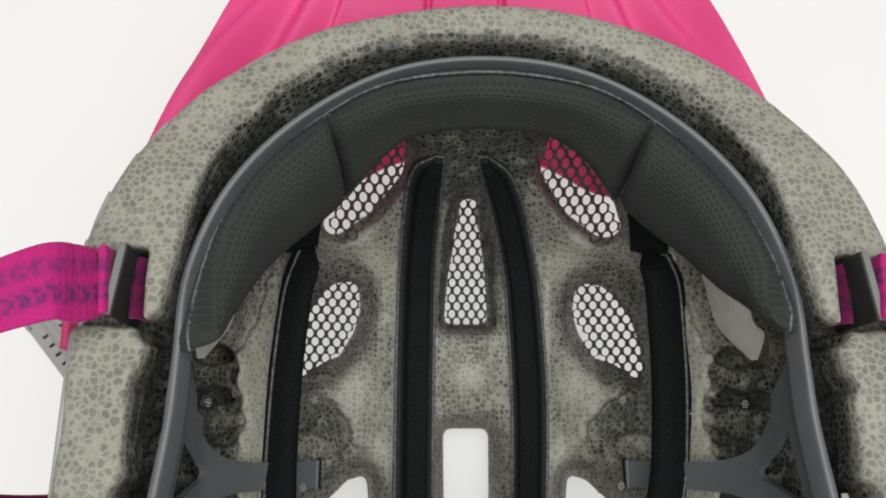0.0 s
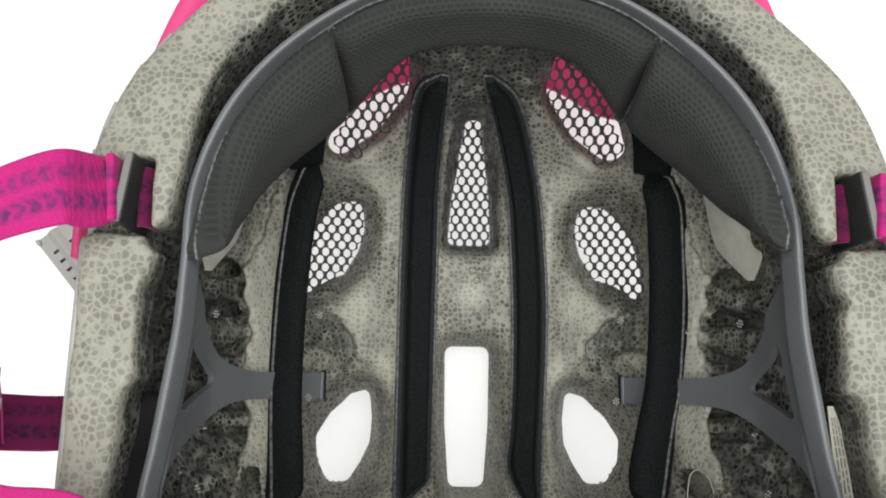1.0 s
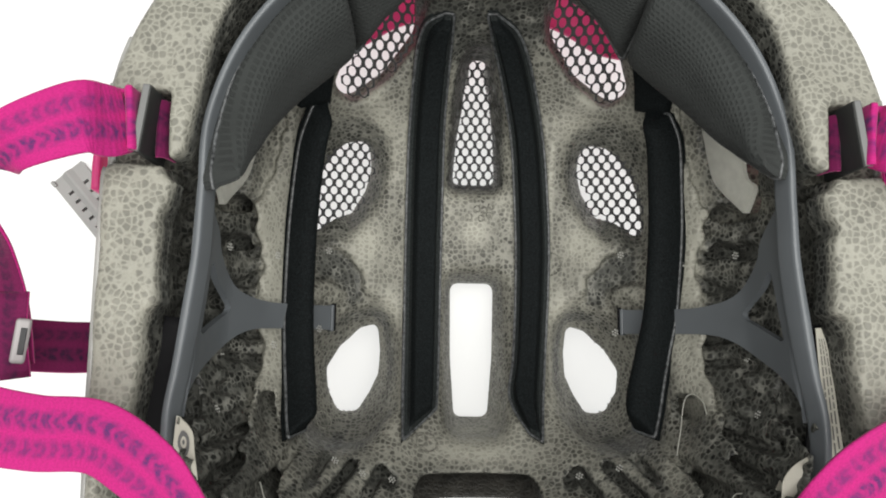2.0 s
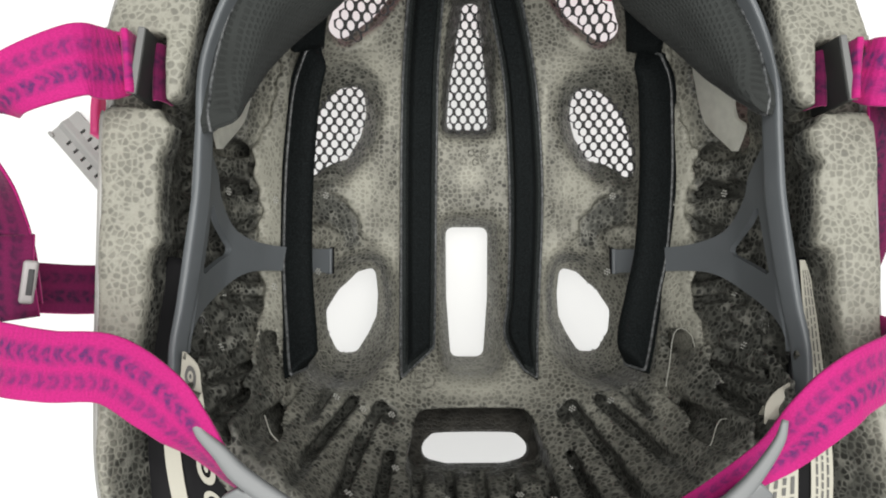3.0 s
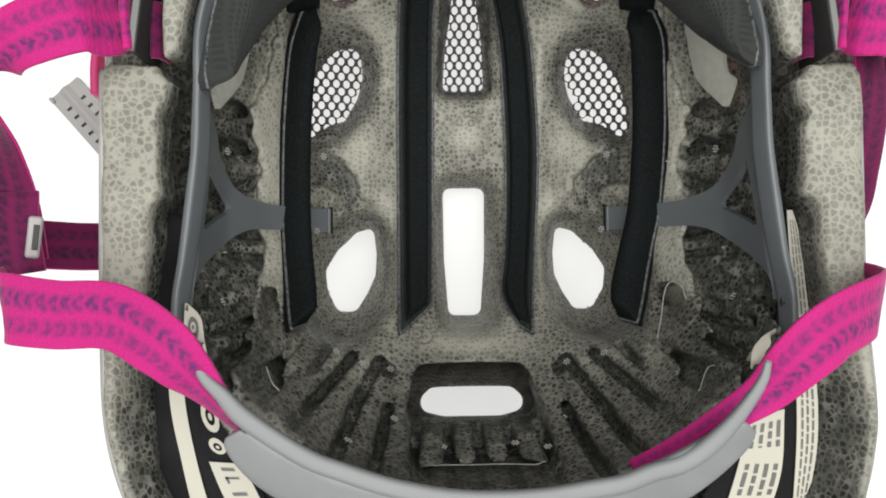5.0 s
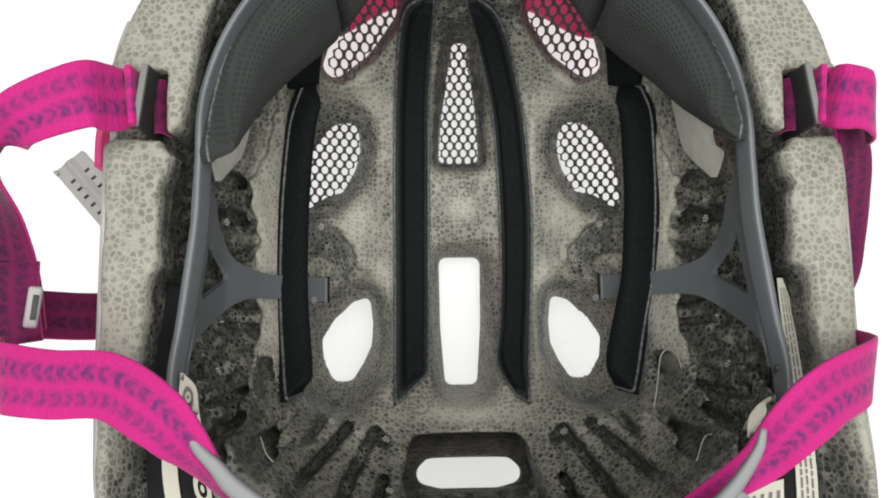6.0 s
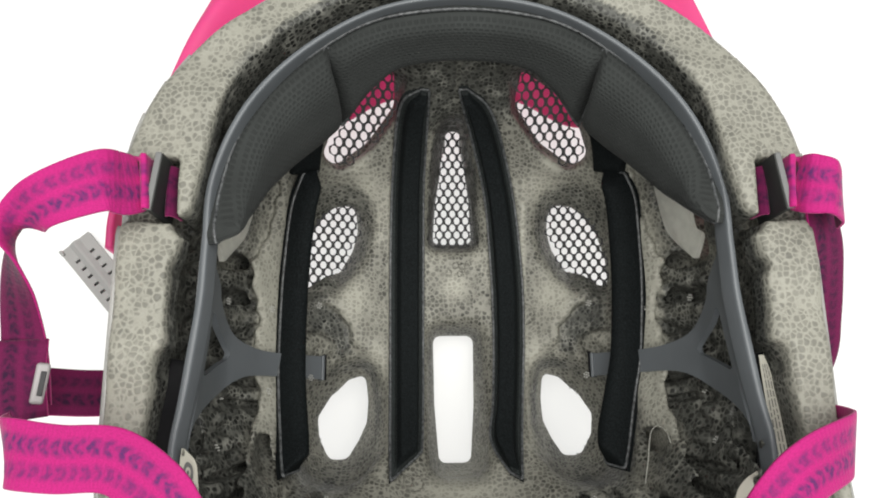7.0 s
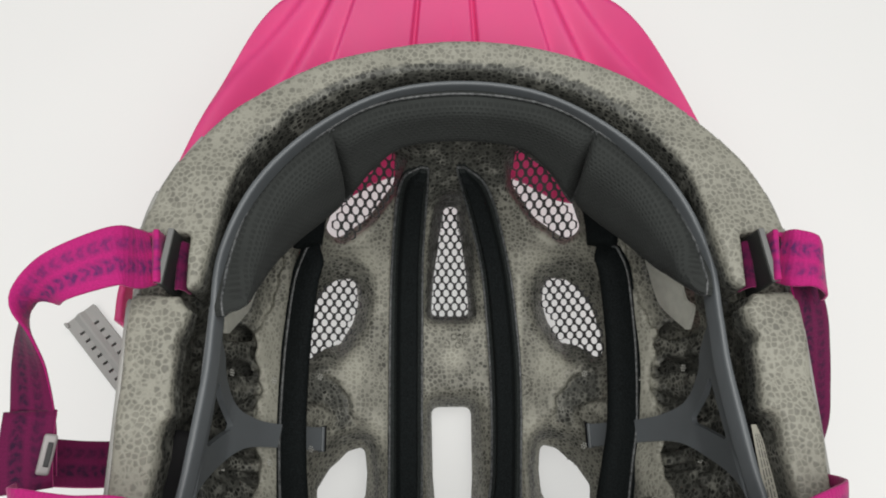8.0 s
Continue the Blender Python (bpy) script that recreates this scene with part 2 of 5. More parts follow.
def unit(v):
    return v / np.maximum(np.linalg.norm(v, axis=-1, keepdims=True), 1e-9)


def sweep(rows, per=8, corner=4, power=6.0):
    """A band along rows of (place, way across, width, thickness). Gives verts, faces, a slot for each face (1: the underside) and uvs."""
    g = glide([[*p, *w, a, b] for p, w, a, b in rows], per)
    pos, across, width, thick = g[:, :3], g[:, 3:6], g[:, 6], g[:, 7]
    tangent = unit(np.gradient(pos, axis=0))
    normal = unit(np.cross(tangent, across))
    across = unit(np.cross(normal, tangent))
    n = corner * 4
    ang = (np.arange(n) + 0.5) / n * 2 * np.pi
    ca, sa = np.cos(ang), np.sin(ang)
    pa = np.sign(ca) * np.abs(ca) ** (2 / power) * 0.5
    pb = np.sign(sa) * np.abs(sa) ** (2 / power) * 0.5
    length = np.concatenate([[0], np.cumsum(np.linalg.norm(np.diff(pos, axis=0), axis=1))])
    verts, uvs, faces, slots = [], [], [], []
    for i in range(len(pos)):
        for a, b in zip(pa, pb):
            verts.append(pos[i] + across[i] * a * width[i] + normal[i] * b * thick[i])
            uvs.append((a + 0.5, length[i]))
    for i in range(len(pos) - 1):
        for k in range(n):
            k2 = (k + 1) % n
            faces.append((i * n + k, i * n + k2, (i + 1) * n + k2, (i + 1) * n + k))
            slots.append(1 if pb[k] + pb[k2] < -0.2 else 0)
    faces.append(tuple(range(n - 1, -1, -1)))
    last = (len(pos) - 1) * n
    faces.append(tuple(last + k for k in range(n)))
    slots += [0, 0]
    return verts, faces, slots, uvs


def merged(*pieces):
    """Several swept pieces as one mesh."""
    verts, faces = [], []
    for p in pieces:
        base = len(verts)
        verts += list(p[0])
        faces += [tuple(i + base for i in f) for f in p[1]]
    return verts, faces


def box_bm(size, m=None, bevel=0.0, bm=None, seg=2):
    bm = bm or bmesh.new()
    r = bmesh.ops.create_cube(bm, size=1.0, matrix=(m or Matrix()) @ Matrix.Diagonal((*size, 1)))
    if bevel:
        edges = list({e for v in r["verts"] for e in v.link_edges})
        bmesh.ops.bevel(bm, geom=edges, offset=bevel, segments=seg, affect="EDGES", profile=0.5)
    return bm


# ---- the helmet's form: a bowl that lies crown down on the table, brow towards +y ----
FLOOR = 0.0120  # height of the table top
AX, BF, BB, CZ, YC, ZC, PN = 0.0950, 0.0975, 0.1180, 0.1120, 0.011, 0.150, 2.15
OX, OF, OB, OC, OYF, OYB, ON = 0.1125, 0.094, 0.092, 0.1365, 0.030, -0.072, 2.2


def inner_form(x, y, z):
    yy = y - YC
    b = np.where(yy > 0, BF, BB)
    zz = np.minimum(z - ZC, 0)
    return ((np.abs(x) / AX) ** PN + (np.abs(yy) / b) ** PN + (np.abs(zz) / CZ) ** PN) ** (1 / PN) - 1


def inner_z(x, y, off=0.0):
    """Height of the inner face, or of the like face `off` metres inside it."""
    yy = y - YC
    b = np.where(yy > 0, BF, BB) - off
    left = np.clip(1 - (np.abs(x) / (AX - off)) ** PN - (np.abs(yy) / b) ** PN, 0, 1)
    return ZC - (CZ - off) * left ** (1 / PN)


def inner_normal(p):
    """The way into the bowl at places near its inner face."""
    p = np.asarray(p, dtype=float)
    e = 1e-5
    g = np.stack([inner_form(*(p + e * d).T) - inner_form(*(p - e * d).T) for d in np.eye(3)], axis=-1)
    return -unit(g)


def outer_form(x, y, z):
    x = x - (0.025 + 0.065 * np.clip(x / 0.06, 0, 1)) * np.clip(-0.050 - y, 0, 0.08)
    yy = np.where(y > OYF, (y - OYF) / OF, np.where(y < OYB, (y - OYB) / OB, 0.0))
    zz = np.minimum(z - ZC, 0) / OC
    n = ON - 0.17 * np.clip((y - OYF) / 0.035, 0, 1)
    return ((np.abs(x) / OX) ** n + np.abs(yy) ** n + np.abs(zz) ** n) ** (1 / n) - 1


def smooth_max(a, b, k):
    h = np.maximum(k - np.abs(a - b), 0) / k
    return np.maximum(a, b) + h * h * k * 0.25


def polygon_distance(px, py, corners):
    d = np.full(px.shape, 1e9, dtype=np.float32)
    sign = np.ones(px.shape, dtype=np.float32)
    j = len(corners) - 1
    for i in range(len(corners)):
        (ax, ay), (bx, by) = corners[i], corners[j]
        ex, ey = bx - ax, by - ay
        wx, wy = px - ax, py - ay
        t = np.clip((wx * ex + wy * ey) / (ex * ex + ey * ey), 0, 1)
        d = np.minimum(d, (wx - ex * t) ** 2 + (wy - ey * t) ** 2)
        c1, c2, c3 = py >= ay, py < by, ex * wy > ey * wx
        sign = np.where((c1 & c2 & c3) | (~c1 & ~c2 & ~c3), -sign, sign)
        j = i
    return sign * np.sqrt(d)


def segment_distance(px, py, a, b):
    ex, ey = b[0] - a[0], b[1] - a[1]
    t = np.clip(((px - a[0]) * ex + (py - a[1]) * ey) / (ex * ex + ey * ey), 0, 1)
    return np.hypot(px - a[0] - ex * t, py - a[1] - ey * t)


# vents: outline (mirrored where it stands off the middle), its height, lean of the bore, flare inwards and outwards, rounding, soft edge
VENTS = {
    "crown": ([(-0.0063, -0.0056), (0.0063, -0.0056), (0.0060, -0.0350), (0.0043, -0.0582), (-0.0043, -0.0582), (-0.0060, -0.0350)], 0.022, (0.0, 0.0), 0.18, 0.04, 0.0033, 0.007),
    "front": ([(-0.0064, 0.042), (-0.0058, 0.060), (-0.0036, 0.080), (-0.0006, 0.0895), (0.0006, 0.0895), (0.0036, 0.080), (0.0058, 0.060), (0.0064, 0.042)], 0.04, (0.0, 0.22), 0.22, 0.10, 0.0016, 0.005),
    "mid": ([(0.0495, 0.0525), (0.0545, 0.0520), (0.0600, 0.0470), (0.0640, 0.0395), (0.0668, 0.0290), (0.0672, 0.0200), (0.0620, 0.0235), (0.0560, 0.0290), (0.0510, 0.0375), (0.0490, 0.0450)], 0.048, (0.18, 0.15), 0.75, 0.20, 0.0025, 0.010),
    "brow": ([(0.0285, 0.1015), (0.0405, 0.0920), (0.0488, 0.0775), (0.0508, 0.0672), (0.0415, 0.0745), (0.0302, 0.0900)], 0.09, (0.13, 0.40), 0.20, 0.18, 0.0014, 0.007),
    "rear": ([(0.0436, -0.0240), (0.0426, -0.0330), (0.0432, -0.0420), (0.0465, -0.0490), (0.0508, -0.0550), (0.0530, -0.0545), (0.0548, -0.0480), (0.0552, -0.0410), (0.0524, -0.0333), (0.0472, -0.0256)], 0.029, (0.01, -0.02), 0.50, 0.06, 0.0022, 0.009),
    "nape": ([(-0.0150, -0.0928), (0.0150, -0.0928), (0.0165, -0.0938), (0.0110, -0.0952), (-0.0110, -0.0952), (-0.0165, -0.0938)], 0.065, (0.0, -0.20), 0.10, 0.25, 0.0042, 0.004),
}
STEP = 0.00125


def foam_field():
    """The liner as a field of signed distances on a grid."""
    gx = np.arange(-0.120, 0.1201, STEP)
    gy = np.arange(-0.163, 0.132, STEP)
    gz = np.arange(-0.004, 0.162, STEP)
    X, Y, Z = np.meshgrid(gx.astype(np.float32), gy.astype(np.float32), gz.astype(np.float32), indexing="ij")

    def metric(f):
        d = np.gradient(f, STEP)
        return f / np.maximum(np.sqrt(d[0] ** 2 + d[1] ** 2 + d[2] ** 2), 1.0)

    inner = metric(inner_form(X, Y, Z).astype(np.float32))
    outer = metric(outer_form(X, Y, Z).astype(np.float32))
    bump = 0.0008 * np.sin(X * 130 + 0.6) * np.sin(Y * 95 + 1.0)
    bump = bump + 0.0055 * np.exp(-((Y - 0.034) / 0.025) ** 2) * np.clip((Z - 0.11) / 0.03, 0, 1) * (np.abs(X) > 0.06)
    ramp = np.clip((Y - 0.03) / 0.09, 0, 1)
    top = 0.152 - 0.007 * ramp * ramp * (3 - 2 * ramp) + 0.0006 * np.sin(Y * 210 + X * 60)
    back = np.clip((-0.050 - Y) / 0.03, 0, 1)
    top = top - 2.4 * np.clip(-outer - 0.0035, 0, 0.014) * back * np.clip((np.abs(X) - 0.086) / 0.006, 0, 1)
    body = smooth_max(smooth_max(outer, -(inner + bump), 0.002), Z - top, 0.0035)
    side = np.abs(X)
    for corners, z0, (lx, ly), flare, spread, rnd, soft_edge in VENTS.values():
        px = side - lx * (z0 - Z) if lx else X
        py = Y + ly * (Z - z0)
        d = polygon_distance(px, py, corners) - rnd - flare * (np.clip((0.0745 - side) / 0.006, 0.06, 1) if lx else 1.0) * np.clip(Z - z0, 0, 0.024) - spread * np.clip(z0 - Z, 0, 0.03)
        body = smooth_max(body, -d, soft_edge)
    # sloping wells that lead down to the side vents
    for key, wide, steep in (("mid", 0.0110, 0.70), ("rear", 0.0080, 0.60), ("brow", 0.0060, 0.55), ("front", 0.0062, 0.55), ("crown", 0.0030, 0.4)):
        corners, z0, (lx, ly), flare, spread, rnd, soft_edge = VENTS[key]
        px = side if lx else X
        lean = ly * np.clip(inner_z(X[:, :, :1], Y[:, :, :1]) - z0, -0.02, 0.03)
        reach = wide * np.clip((0.0620 - side) / 0.008, 0.15, 1)
        d = polygon_distance(px, Y + lean, corners) - rnd - np.clip(reach - steep * np.maximum(inner, -0.004), 0, 0.012)
        cut = np.maximum(d * 0.85, inner - reach / steep)
        body = smooth_max(body, -cut, 0.005)
    # the wall falls back behind the fit ring
    room = 0.0020 - 0.0085 * np.exp(-((Y - 0.034) / 0.025) ** 2) * (side > 0.06) - 0.0026 * np.clip(X / 0.06, 0, 1)
    cut = np.maximum(np.maximum(inner - room, 0.117 - Z), -0.022 - Y)
    body = smooth_max(body, -cut, 0.0025)
    # pockets stepped down from the lands between the pads
    for corners, deep in POCKETS:
        wave = 0.0004 * np.sin(Y * 700) + 0.0003 * np.sin(X * 900 + 1)
        ribs = 0.0019 * np.tanh(2.5 * np.sin(Y * 620 + side * 130 + 1.2 * np.sin(Z * 160))) * np.clip((side - 0.077) / 0.004, 0, 1) * np.clip(1.2 * np.sin(Z * 330 + Y * 60), 0, 1)
        cut = np.maximum(polygon_distance(side, Y, corners) + wave, np.maximum(inner - deep - ribs, np.minimum(Z - 0.137, Y + 0.0215)))
        body = smooth_max(body, -cut, 0.0055)
    # shallow grooves pressed into the inner face
    for a, b, wide, deep in NAPE_GROOVES + SIDE_GROOVES:
        d = segment_distance(side, Y, a, b) - wide
        cut = np.maximum(d, inner - deep)
        body = smooth_max(body, -cut, 0.0015)
    deep = np.interp(Y, [-0.0740, -0.0480], [0.0006, 0.0062]).astype(np.float32)
    body = smooth_max(body, -np.maximum(slot_distance(X, Y), inner - deep), 0.0012)
    pit = np.maximum(segment_distance(X, Y, (0.0741, -0.0485), (0.0737, -0.0535)) - 0.0014, inner - 0.0130)
    body = smooth_max(body, -pit, 0.0010)
    # wide dish above the nape opening
    dish = np.maximum(polygon_distance(X, Y, DISH) - 0.0045, inner - 0.0145)
    body = smooth_max(body, -dish, 0.0014)
    # ledge behind the fit ring, and a slit in the nape wall
    ledge = np.maximum(polygon_distance(side, Y, [(-0.001, -0.112), (0.0450, -0.108), (0.0650, -0.100), (0.0780, -0.085), (0.0880, -0.065), (0.0920, -0.0400), (0.0930, -0.0205), (0.0960, -0.0205), (0.1005, -0.050), (0.1020, -0.070), (0.0995, -0.100), (0.0905, -0.120), (0.0720, -0.134), (-0.001, -0.145)]) - 0.0005, 0.1190 - Z)
    body = smooth_max(body, -ledge, 0.003)
    slit = np.maximum(polygon_distance(side, Y, [(-0.001, -0.1048), (0.0210, -0.1040), (0.0235, -0.1030), (0.0225, -0.1062), (-0.001, -0.1075)]), 0.096 - Z)
    body = smooth_max(body, -slit, 0.002)
    # side recesses and rim notches for the straps
    for y0, z0, ry, rz in ((0.031, 0.101, 0.014, 0.011), (0.012, 0.122, 0.004, 0.003), (0.000, 0.118, 0.004, 0.0022), (-0.036, 0.116, 0.012, 0.0022), (-0.040, 0.128, 0.012, 0.0022), (-0.043, 0.104, 0.007, 0.0022)):
        d = np.hypot((Y - y0) / ry, (Z - z0) / rz) - 1
        cut = np.maximum(np.maximum(d * min(ry, rz), inner - 0.006), 0.06 - side)
        body = smooth_max(body, -cut, 0.0015)
    for y0, z0, ry, rz in ((0.0300, 0.0985, 0.0105, 0.0085), (0.0440, 0.0970, 0.0110, 0.0085)):
        d = np.hypot((Y - y0) / ry, (Z - z0) / rz) - 1
        cut = np.maximum(d * rz, 0.06 - side)
        body = smooth_max(body, -cut, 0.0015)
    notch = np.maximum(np.maximum(np.abs(side - 0.0976) - 0.0031, np.abs(Y - 0.0316) - 0.0103), 0.130 - Z)
    body = smooth_max(body, -notch, 0.0015)
    shelf = np.maximum(np.maximum(0.0975 - side, np.abs(Y - 0.0310) - 0.0096), 0.1445 - Z)
    body = smooth_max(body, -shelf, 0.003)
    return body, outer, inner, (gx[0], gy[0], gz[0])


POCKETS = [
    ([(0.0660, 0.0100), (0.0560, 0.0075), (0.0480, 0.0000), (0.0470, -0.0110), (0.0520, -0.0150), (0.0545, -0.0080), (0.0590, -0.0040), (0.0650, -0.0040)], 0.0048),
    ([(0.0845, 0.0180), (0.0815, 0.0000), (0.0830, -0.0180), (0.0790, -0.0330), (0.0800, -0.0480), (0.0785, -0.0600), (0.0755, -0.0720), (0.0760, -0.1000), (0.1000, -0.0900), (0.1000, 0.0180)], 0.0058),
    ([(0.0740, 0.0590), (0.0752, 0.0500), (0.0782, 0.0380), (0.0826, 0.0256), (0.0862, 0.0170), (0.0910, 0.0170), (0.0900, 0.0590)], 0.0040),
]
TROUGH = [(-0.0115, 0.0400), (0.0115, 0.0400), (0.0095, 0.0700), (0.0020, 0.0930), (-0.0070, 0.0930), (-0.0105, 0.0700)]
DISH = [(-0.0190, -0.0820), (0.0170, -0.0820), (0.0198, -0.0925), (-0.0218, -0.0925)]
NAPE = [(-0.001, -0.0760), (0.0350, -0.0730), (0.0550, -0.0620), (0.0660, -0.0560), (0.1030, -0.0480), (0.1082, -0.0880), (0.0940, -0.1450), (-0.001, -0.1600)]
BEHIND_BROW = [(-0.001, 0.0835), (0.0160, 0.0835), (0.0240, 0.0880), (0.0280, 0.0960), (0.0420, 0.0960), (0.0560, 0.0830), (0.0740, 0.0620), (0.0830, 0.0420), (0.0860, 0.0200), (0.0930, 0.0200), (0.0950, 0.0500), (0.0780, 0.0850), (0.0550, 0.1060), (0.0300, 0.1150), (-0.001, 0.1170)]
NAPE_GROOVES = [
    ((0.0323, -0.0789), (0.0366, -0.0752), 0.0016, 0.0060), ((0.0368, -0.0756), (0.0442, -0.0890), 0.0019, 0.0072), ((0.0442, -0.0890), (0.0463, -0.0955), 0.0019, 0.0072),
    ((0.0466, -0.0730), (0.0569, -0.0842), 0.0019, 0.0072), ((0.0548, -0.0678), (0.0582, -0.0742), 0.0013, 0.0050), ((0.0325, -0.0905), (0.0350, -0.1010), 0.0019, 0.0072),
    ((0.0222, -0.0955), (0.0229, -0.1015), 0.0018, 0.0072), ((0.0110, -0.0985), (0.0108, -0.1060), 0.0017, 0.0072), ((0.0002, -0.0985), (0.0, -0.1060), 0.0017, 0.0072),
]
SIDE_GROOVES = [
    ((0.0708, -0.0714), (0.0668, -0.0768), 0.0017, 0.0100),
    ((0.0580, -0.0250), (0.0580, -0.0140), 0.0045, 0.003), ((0.0562, -0.0245), (0.0562, -0.0145), 0.0014, 0.0075),
    ((0.0835, -0.0180), (0.0880, -0.0170), 0.0013, 0.0095), ((0.0830, -0.0270), (0.0880, -0.0255), 0.0013, 0.0095), ((0.0825, -0.0350), (0.0880, -0.0340), 0.0013, 0.0095),
    ((0.0888, 0.0212), (0.0925, 0.0196), 0.0030, 0.0140), ((0.0888, 0.0072), (0.0925, 0.0055), 0.0030, 0.0140), ((0.0850, -0.0080), (0.0890, -0.0080), 0.0012, 0.0090),
    ((0.0790, -0.0570), (0.0850, -0.0590), 0.0014, 0.0095), ((0.0770, -0.0640), (0.0820, -0.0680), 0.0014, 0.0095),
    ((0.0640, -0.0620), (0.0700, -0.0740), 0.0016, 0.0045),
]
# slots whose floor rises from their deep end to the open face: one on each side
SLOTS = [
    ([(-0.0752, -0.0478), (-0.0742, -0.0530), (-0.0708, -0.0608), (-0.0645, -0.0725)], 0.0021),
    ([(0.0724, -0.0476), (0.0711, -0.0540), (0.0680, -0.0620), (0.0618, -0.0740)], 0.0021),
]


def slot_distance(x, y):
    """How far a place lies from the nearest slot."""
    best = None
    for line, wide in SLOTS:
        for a, b in zip(line, line[1:]):
            d = segment_distance(x, y, a, b) - wide * (1.0 if a[1] > -0.06 else 0.8)
            best = d if best is None else np.minimum(best, d)
    return best



def surface(field, origin):
    """Quads round the zero level of a field of distances: one vertex a crossed cell."""
    inside = field < 0
    n = np.array(field.shape) - 1
    acc = np.zeros((*n, 3), dtype=np.float32)
    cnt = np.zeros(n, dtype=np.int8)

    def corner(a, dx, dy, dz):
        return a[dx:dx + n[0], dy:dy + n[1], dz:dz + n[2]]

    for axis in range(3):
        for u in (0, 1):
            for v in (0, 1):
                c0 = [0, 0, 0]
                others = [i for i in range(3) if i != axis]
                c0[others[0]], c0[others[1]] = u, v
                c1 = list(c0)
                c1[axis] = 1
                f0, f1 = corner(field, *c0), corner(field, *c1)
                cross = corner(inside, *c0) != corner(inside, *c1)
                t = f0[cross] / (f0[cross] - f1[cross])
                p = np.tile(np.array(c0, dtype=np.float32), (len(t), 1))
                p[:, axis] += t
                acc[cross] += p
                cnt[cross] += 1
    live = cnt > 0
    index = np.full(n, -1, dtype=np.int64)
    index[live] = np.arange(live.sum())
    cells = np.argwhere(live)
    verts = (cells + acc[live] / cnt[live][:, None]) * STEP + np.array(origin)
    quads = []
    for axis in range(3):
        o = [i for i in range(3) if i != axis]
        s0 = [slice(None)] * 3
        s0[axis] = slice(0, -1)
        s1 = [slice(None)] * 3
        s1[axis] = slice(1, None)
        cross = inside[tuple(s0)] != inside[tuple(s1)]
        at = np.argwhere(cross)
        at = at[(at[:, o[0]] > 0) & (at[:, o[1]] > 0) & (at[:, o[0]] < n[o[0]]) & (at[:, o[1]] < n[o[1]])]
        flip = inside[tuple(at.T)]
        ring = []
        for u, v in ((0, 0), (1, 0), (1, 1), (0, 1)):
            q = at.copy()
            q[:, o[0]] -= u
            q[:, o[1]] -= v
            ring.append(index[tuple(q.T)])
        q = np.stack(ring, axis=1)
        turn = flip if axis != 1 else ~flip
        q[~turn] = q[~turn][:, ::-1]
        quads.append(q)
    return verts, np.concatenate(quads)


def relaxed(verts, quads, rounds=2):
    """A light smoothing of the grid's steps."""
    for amount in [0.5, -0.52] * rounds:
        total = np.zeros_like(verts)
        count = np.zeros(len(verts))
        for k in range(4):
            a, b = quads[:, k], quads[:, (k + 1) % 4]
            for i in range(3):
                total[:, i] += np.bincount(a, verts[b, i], len(verts)) + np.bincount(b, verts[a, i], len(verts))
            count += np.bincount(a, minlength=len(verts)) + np.bincount(b, minlength=len(verts))
        verts = verts + amount * (total / np.maximum(count, 1)[:, None] - verts)
    return verts


def sample(field, origin, p):
    i = np.clip(np.round((p - np.array(origin)) / STEP).astype(int), 0, np.array(field.shape) - 1)
    return field[tuple(i.T)]


# ---- the table ----
def table():
    bm = box_bm((1.5, 1.2, 0.024), pose(0, 0.02, FLOOR - 0.012), 0.003)
    me = bpy.data.meshes.new("table_top")
    bm.to_mesh(me)
    bm.free()
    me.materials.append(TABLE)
    return tagged(new("table_top", me), "wide matt white glowing light-table top", "table", kind="structure")


table()

helmet = tagged(new("bike_helmet"), "upside-down pink bicycle helmet showing grey foam, black pads and straps", "helmet")
helmet.location = (0, 0, 0)

field, outer_field, inner_field, corner0 = foam_field()
fv, fq = surface(field, corner0)
fv = relaxed(fv, fq)

